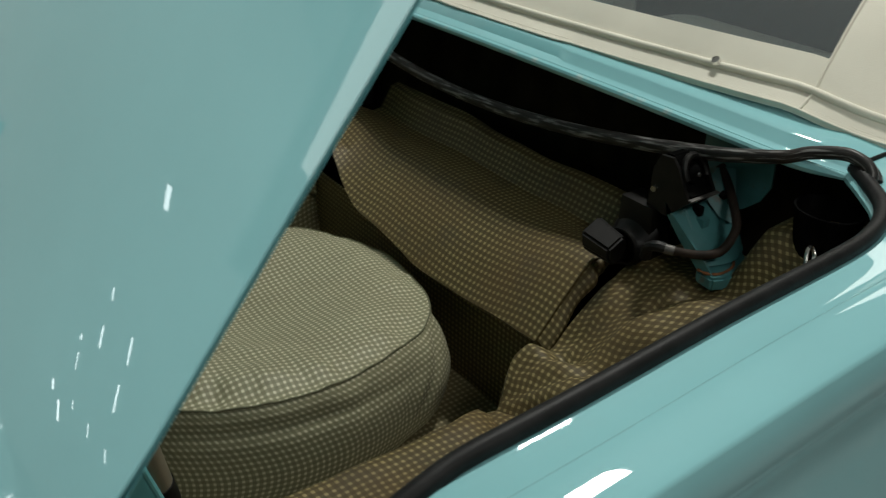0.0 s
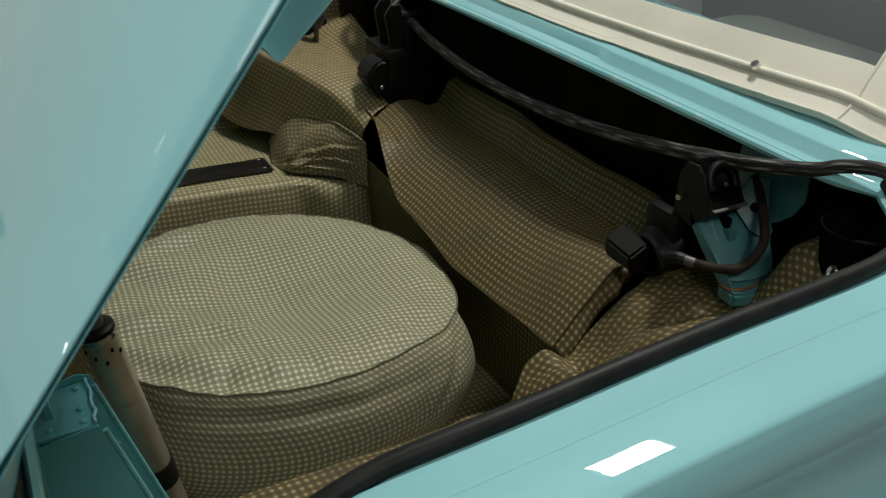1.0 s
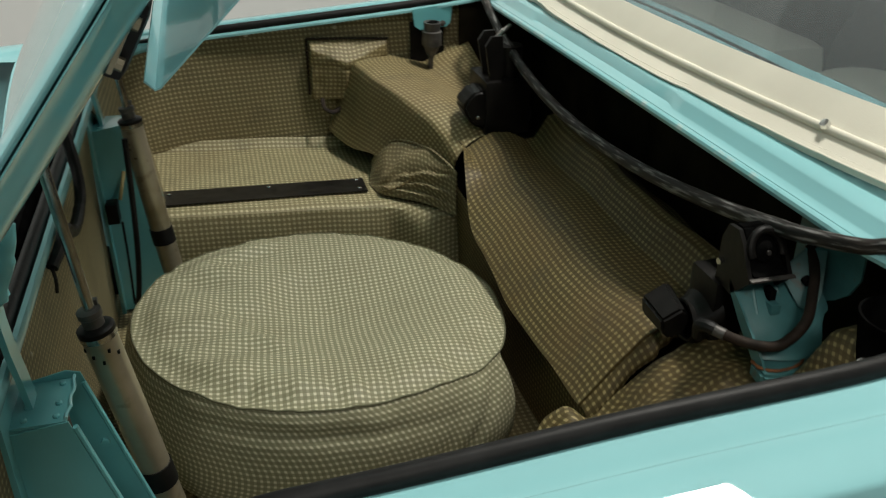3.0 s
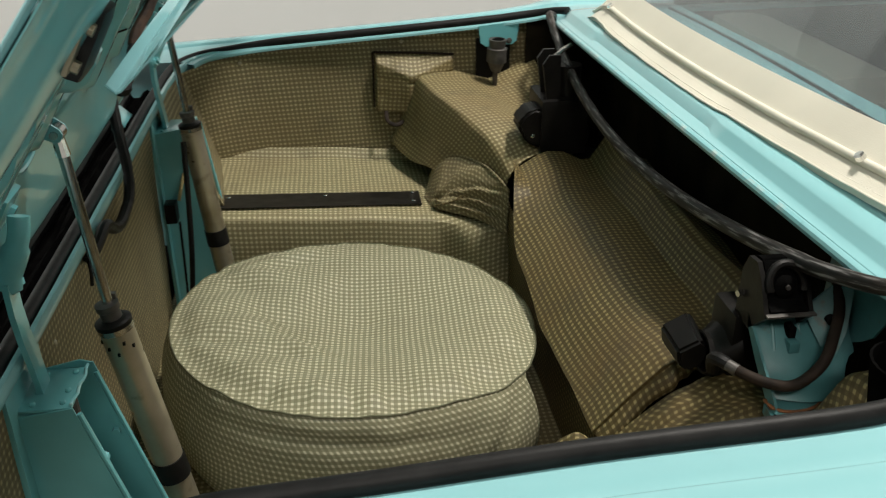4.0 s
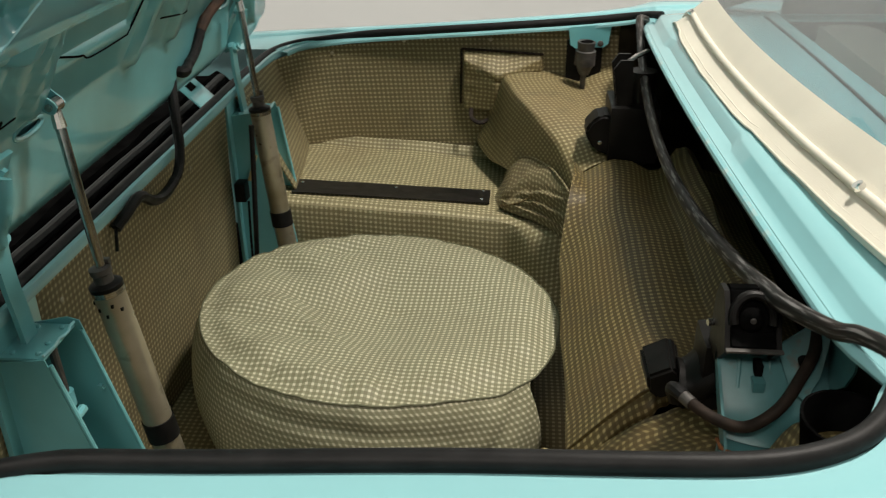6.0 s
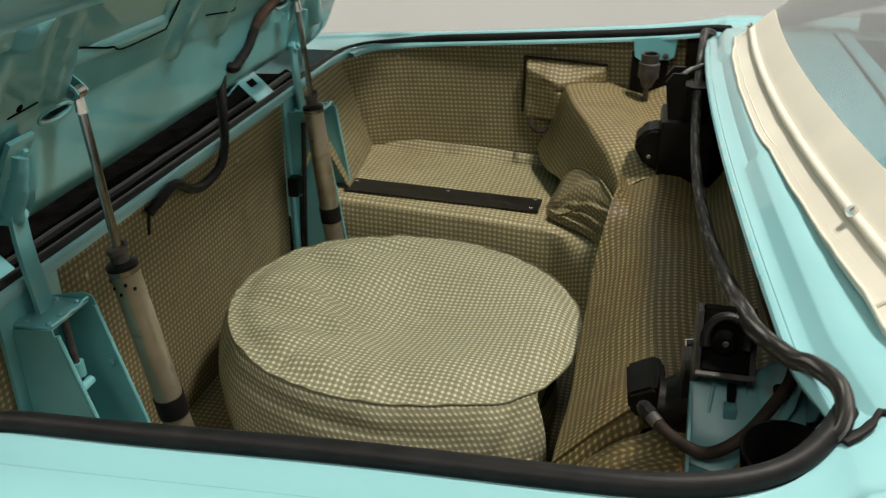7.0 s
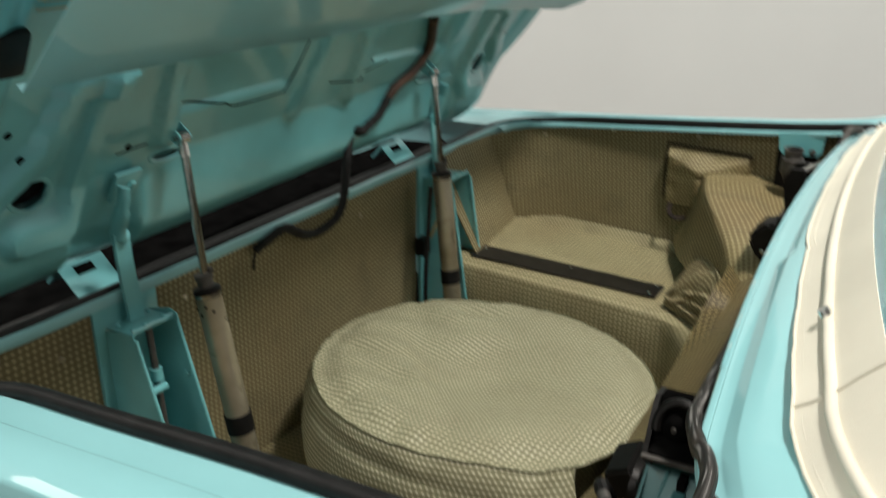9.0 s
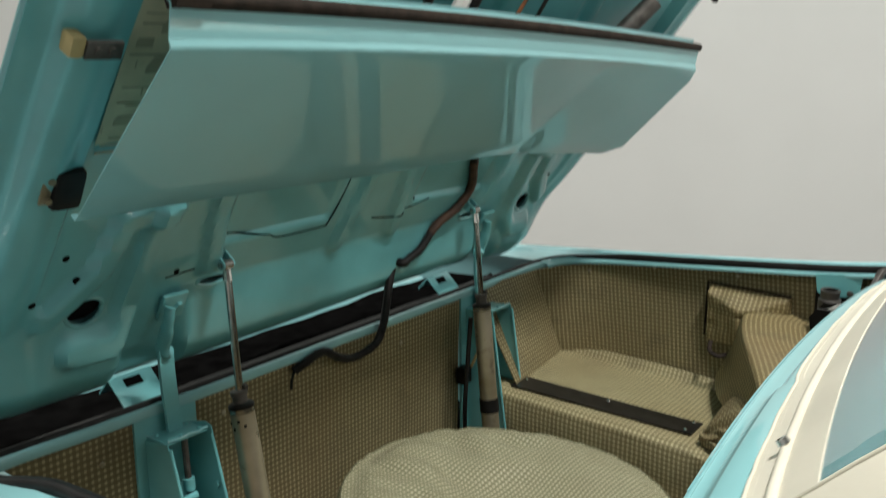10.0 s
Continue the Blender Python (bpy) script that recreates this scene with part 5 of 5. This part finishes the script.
    bracket = part("latch_bracket", prism(bmesh.new(), [(0.597, y, z) for y, z in strip], (0, 0, 0), (0.0035, 0, 0)), GRIMY, car, "turquoise stamped latch bracket with rust at its foot")
    rows = []
    for i in range(17):
        v = i / 16
        rows.append([(lerp(0.599, 0.722, u), lerp(-0.540, -0.612, v) - 0.016 * math.sin(math.pi * min(1.0, 1.15 * u)) * v - 0.010 * smooth((v - 0.75) / 0.2) + 0.034 * smooth((u - 0.70) / 0.30) * v, lerp(0.950, 0.872, v ** 1.1) + 0.034 * smooth((u - 0.66) / 0.34)) for u in np.linspace(0, 1, 17)])
    part("bracket_pan", shell(list(reversed(rows)), 0.002), GRIMY, bracket)
    foot = [(0.594, -0.618, 0), (0.590, -0.652, 0), (0.612, -0.662, 0), (0.660, -0.655, 0), (0.696, -0.630, 0), (0.706, -0.600, 0)]
    bm = prism(bmesh.new(), foot, (0, 0, 0.846), (0, 0, 0.868))
    bmesh.ops.bevel(bm, geom=list(bm.edges), offset=0.004, segments=2, affect="EDGES")
    part("bracket_foot", bm, GRIMY, bracket)
    part("bracket_wing", prism(bmesh.new(), [(0, -0.50, 0.86), (0, -0.544, 0.893), (0, -0.593, 0.924), (0, -0.617, 0.945), (0, -0.632, 0.974), (0, -0.63, 1.03), (0, -0.50, 1.03)], (0.722, 0, 0), (0.725, 0, 0)), GRIMY, bracket)
    part("bracket_gusset", prism(bmesh.new(), [(0.664, -0.552, 0.952), (0.700, -0.552, 0.985), (0.716, -0.570, 0.985), (0.706, -0.588, 0.935), (0.690, -0.600, 0.910), (0.676, -0.585, 0.918)], (0, 0, 0), (0.001, 0.003, 0.001)), GRIMY, bracket)
    part("gusset_hole", tube_bm([(0.689, -0.5795, 0.948), (0.689, -0.571, 0.950)], 0.006, 12), DARK, bracket)
    rust = [(0.593, -0.622, 0.8695), (0.596, -0.640, 0.8695), (0.616, -0.650, 0.8695), (0.648, -0.644, 0.8695), (0.672, -0.622, 0.8695)]
    part("rust_line", tube_bm(spline(rust, 5), [0.0022 + 0.0014 * noise.noise(V((k * 0.8, 0, 0))) for k in range(21)], 6), RUST, bracket, "rust line along the foot")
    part("bracket_clip", box_bm((0.634, -0.588, 0.911), (0.648, -0.572, 0.925), 0.002), GRIMY, bracket)
    part("clip_slot", box_bm((0.637, -0.5765, 0.926), (0.646, -0.560, 0.941), 0.001), DARK, bracket)
    for x in (0.623, 0.658):
        part("stamped_bead", tube_bm([(x, -0.556, 0.936), (x - 0.004, -0.580, 0.911)], 0.003, 8), GRIMY, bracket)
    part("vacuum_hose", tube_bm(spline([(0.556, -0.580, 0.899), (0.575, -0.606, 0.896), (0.597, -0.626, 0.895), (0.617, -0.637, 0.899), (0.637, -0.638, 0.912), (0.657, -0.630, 0.929), (0.680, -0.602, 0.946), (0.699, -0.574, 0.962), (0.706, -0.548, 0.985)], 6), 0.0070, 12), CUP, bracket, "brown-black rubber hose looping past the bracket")
    part("hose_clamp", tube_bm([(0.556, -0.581, 0.899), (0.566, -0.595, 0.897)], 0.0080, 12), GREYMET, bracket, "steel hose clamp")
    part("hose_elbow", tube_bm(spline([(0.558, -0.583, 0.899), (0.551, -0.573, 0.900), (0.549, -0.560, 0.892), (0.556, -0.55, 0.87)], 4), 0.0088, 10), RUBBER, bracket)


near_latch()
rows = []
for i in range(9):
    v = i / 8
    r = 0.041 * (1 - 0.25 * v)
    rows.append([(0.673 + r * math.cos(th), -0.757 + 1.1 * r * math.sin(th), 1.006 - 0.07 * v) for th in np.linspace(0, 2 * math.pi, 25)])
part("drain_cup", shell(rows, 0.003), HIDDEN, car, "black rubber drain cup below the corner")
part("drain_cup_base", tube_bm([(0.673, -0.757, 0.942), (0.673, -0.757, 0.90)], 0.031, 18), HIDDEN, car)

# ---- near ledge and its loose cover ----
def along(x, knots):
    """A value that runs smoothly through (x, value) knots."""
    for (a, va), (b, vb) in zip(knots, knots[1:]):
        if x <= b:
            return lerp(va, vb, smooth((x - a) / (b - a)))
    return knots[-1][1]


rows = []
for i in range(150):
    x = lerp(-0.20, 0.735, i / 149)
    edge_y = along(x, [(-0.2, -0.55), (0.2, -0.535), (0.31, -0.508), (0.385, -0.468), (0.45, -0.484), (0.58, -0.502), (0.735, -0.51)])
    edge_z = along(x, [(-0.2, 0.715), (0.22, 0.695), (0.315, 0.664), (0.34, 0.672)]) if x < 0.34 else lerp(0.672, 0.832, min(1.0, (x - 0.34) / 0.225) ** 0.92)
    wall_z = along(x, [(-0.2, 0.775), (0.24, 0.765), (0.42, 0.745), (0.58, 0.85), (0.735, 0.88)])
    rise = smooth((x - 0.60) / 0.06)
    row = []
    for k in range(26):
        f = k / 25
        y = lerp(-0.875, edge_y, f)
        z = lerp(wall_z, edge_z, smooth(f * 1.05) ** 0.9)
        z += 0.105 * rise * smooth((-0.635 - y) / 0.06)
        # gathers that fan out from the pinch below the shelf, and slack swells above it
        amount = smooth((x - 0.20) / 0.08) * smooth((0.66 - x) / 0.08)
        for at, slope, wide, deep in ((0.315, 0.35, 0.012, 0.016), (0.345, 0.9, 0.014, 0.012), (0.29, -0.4, 0.010, 0.009), (0.40, 1.5, 0.018, 0.009), (0.47, 0.8, 0.02, 0.008)):
            z -= deep * amount * math.exp(-((x - at + slope * (y + 0.51)) / wide) ** 2) * smooth((y + 0.72) / 0.12)
        z += (0.003 + 0.007 * amount) * noise.noise(V((x * 13, y * 13, 4))) + 0.004 * amount * noise.noise(V((x * 34 + y * 10, y * 22, 2)))
        # it sinks under the mat's hem
        z -= (0.040 - 0.022 * smooth((x - 0.45) / 0.09)) * smooth((x - 0.40) / 0.04) * smooth((0.60 - x) / 0.05) * smooth((y + 0.62) / 0.10)
        if k == 25:
            z -= 0.006
        row.append((x, y, z))
    low = row[-1][2]
    for dy, f in ((0.005, 0.05), (0.008, 0.3), (0.010, 0.65), (0.004, 1.02)):
        w = noise.noise(V((x * 11, f * 3, 9)))
        row.append((x, edge_y + dy + 0.008 * w, lerp(low - 0.006, FZ - 0.003, f)))
    rows.append(row)
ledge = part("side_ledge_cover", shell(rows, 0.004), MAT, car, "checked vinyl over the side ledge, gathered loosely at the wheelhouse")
part("spring_clip", tube_bm(spline([(0.600, -0.782, 0.952), (0.612, -0.774, 0.966), (0.624, -0.772, 0.968), (0.622, -0.780, 0.958), (0.608, -0.786, 0.950)], 5), 0.003, 8), STEEL, ledge, "small bent steel clip")

# ---- strip screws and board screws ----
for x, y in ((0.268, 0.590), (0.266, 0.537), (0.05, 0.560), (-0.18, 0.535)):
    screw("strip_screw", (x, y, 0.671 - 0.077 * x + 0.003), 0.0055, strip, (0, 0, 1))
for p, n in (((-0.15, 0.832, 0.935), (0.1, -1, 0)), ((0.042, 0.846, 0.968), (0, -1, 0)), ((0.27, 0.853, 0.972), (0, -1, 0)), ((-0.310, -0.383, 0.877), (1, 0, 0)), ((-0.310, -0.645, 0.872), (1, 0, 0)), ((-0.310, 0.16, 0.87), (1, 0, 0))):
    screw("board_screw", p, 0.005, car, n, CADMIUM)

# ---- what lies in the car or is fixed to it, as things of their own ----
loose(sheet, "paper sheet", "yellowed printed instruction sheet glued to the lid's inner panel")
loose(loom_ob, "wiring loom", "taped black wiring loom drooping from the trunk lid")
loose(mat, "vinyl mat", "worn brown checked vinyl mat over the front shelf, darkened to stand in for shade")
loose(flap, "vinyl flap", "crumpled loose flap of tan checked vinyl with frayed folds")
loose(bag, "vinyl pouch", "tan checked vinyl pouch over a bulge in the side board")
loose(ledge, "vinyl cover", "brown checked vinyl gathered loosely over the side ledge")
for ob in list(car.children):
    kind_of = ob.name.split(".")[0]
    if kind_of == "trunk_floor":
        loose(ob, "floor mat", "tan checked vinyl mat on the trunk floor")
    elif kind_of == "raised_floor":
        loose(ob, "floor mat", "checked vinyl mat over the raised side floor, coloured lighter to look lit")
    elif kind_of in ("rear_lining", "side_lining", "corner_lining"):
        loose(ob, "lining board", "stiff tan checked vinyl lining board along the trunk wall", "lining boards")
    elif kind_of == "wheelhouse_cover":
        loose(ob, "vinyl cover", "soft tan checked vinyl cover over the wheelhouse, browned on top")
    elif kind_of == "lift_cylinder":
        loose(ob, "lift cylinder", "dull stained plated lift cylinder with a black band", "lift cylinders")
    elif kind_of == "floor_strip":
        loose(ob, "metal strip", "black metal strip screwed along the raised floor's edge")
    elif kind_of == "front_seal":
        loose(ob, "rubber seal", "scuffed black rubber seal hanging loose below the deck")
    elif kind_of == "lid_latch":
        loose(ob, "latch", ob["label"], "lid latches")
    elif kind_of == "hydraulic_hose":
        loose(ob, "hose", "thin black rubber hose hanging beside a lift cylinder")
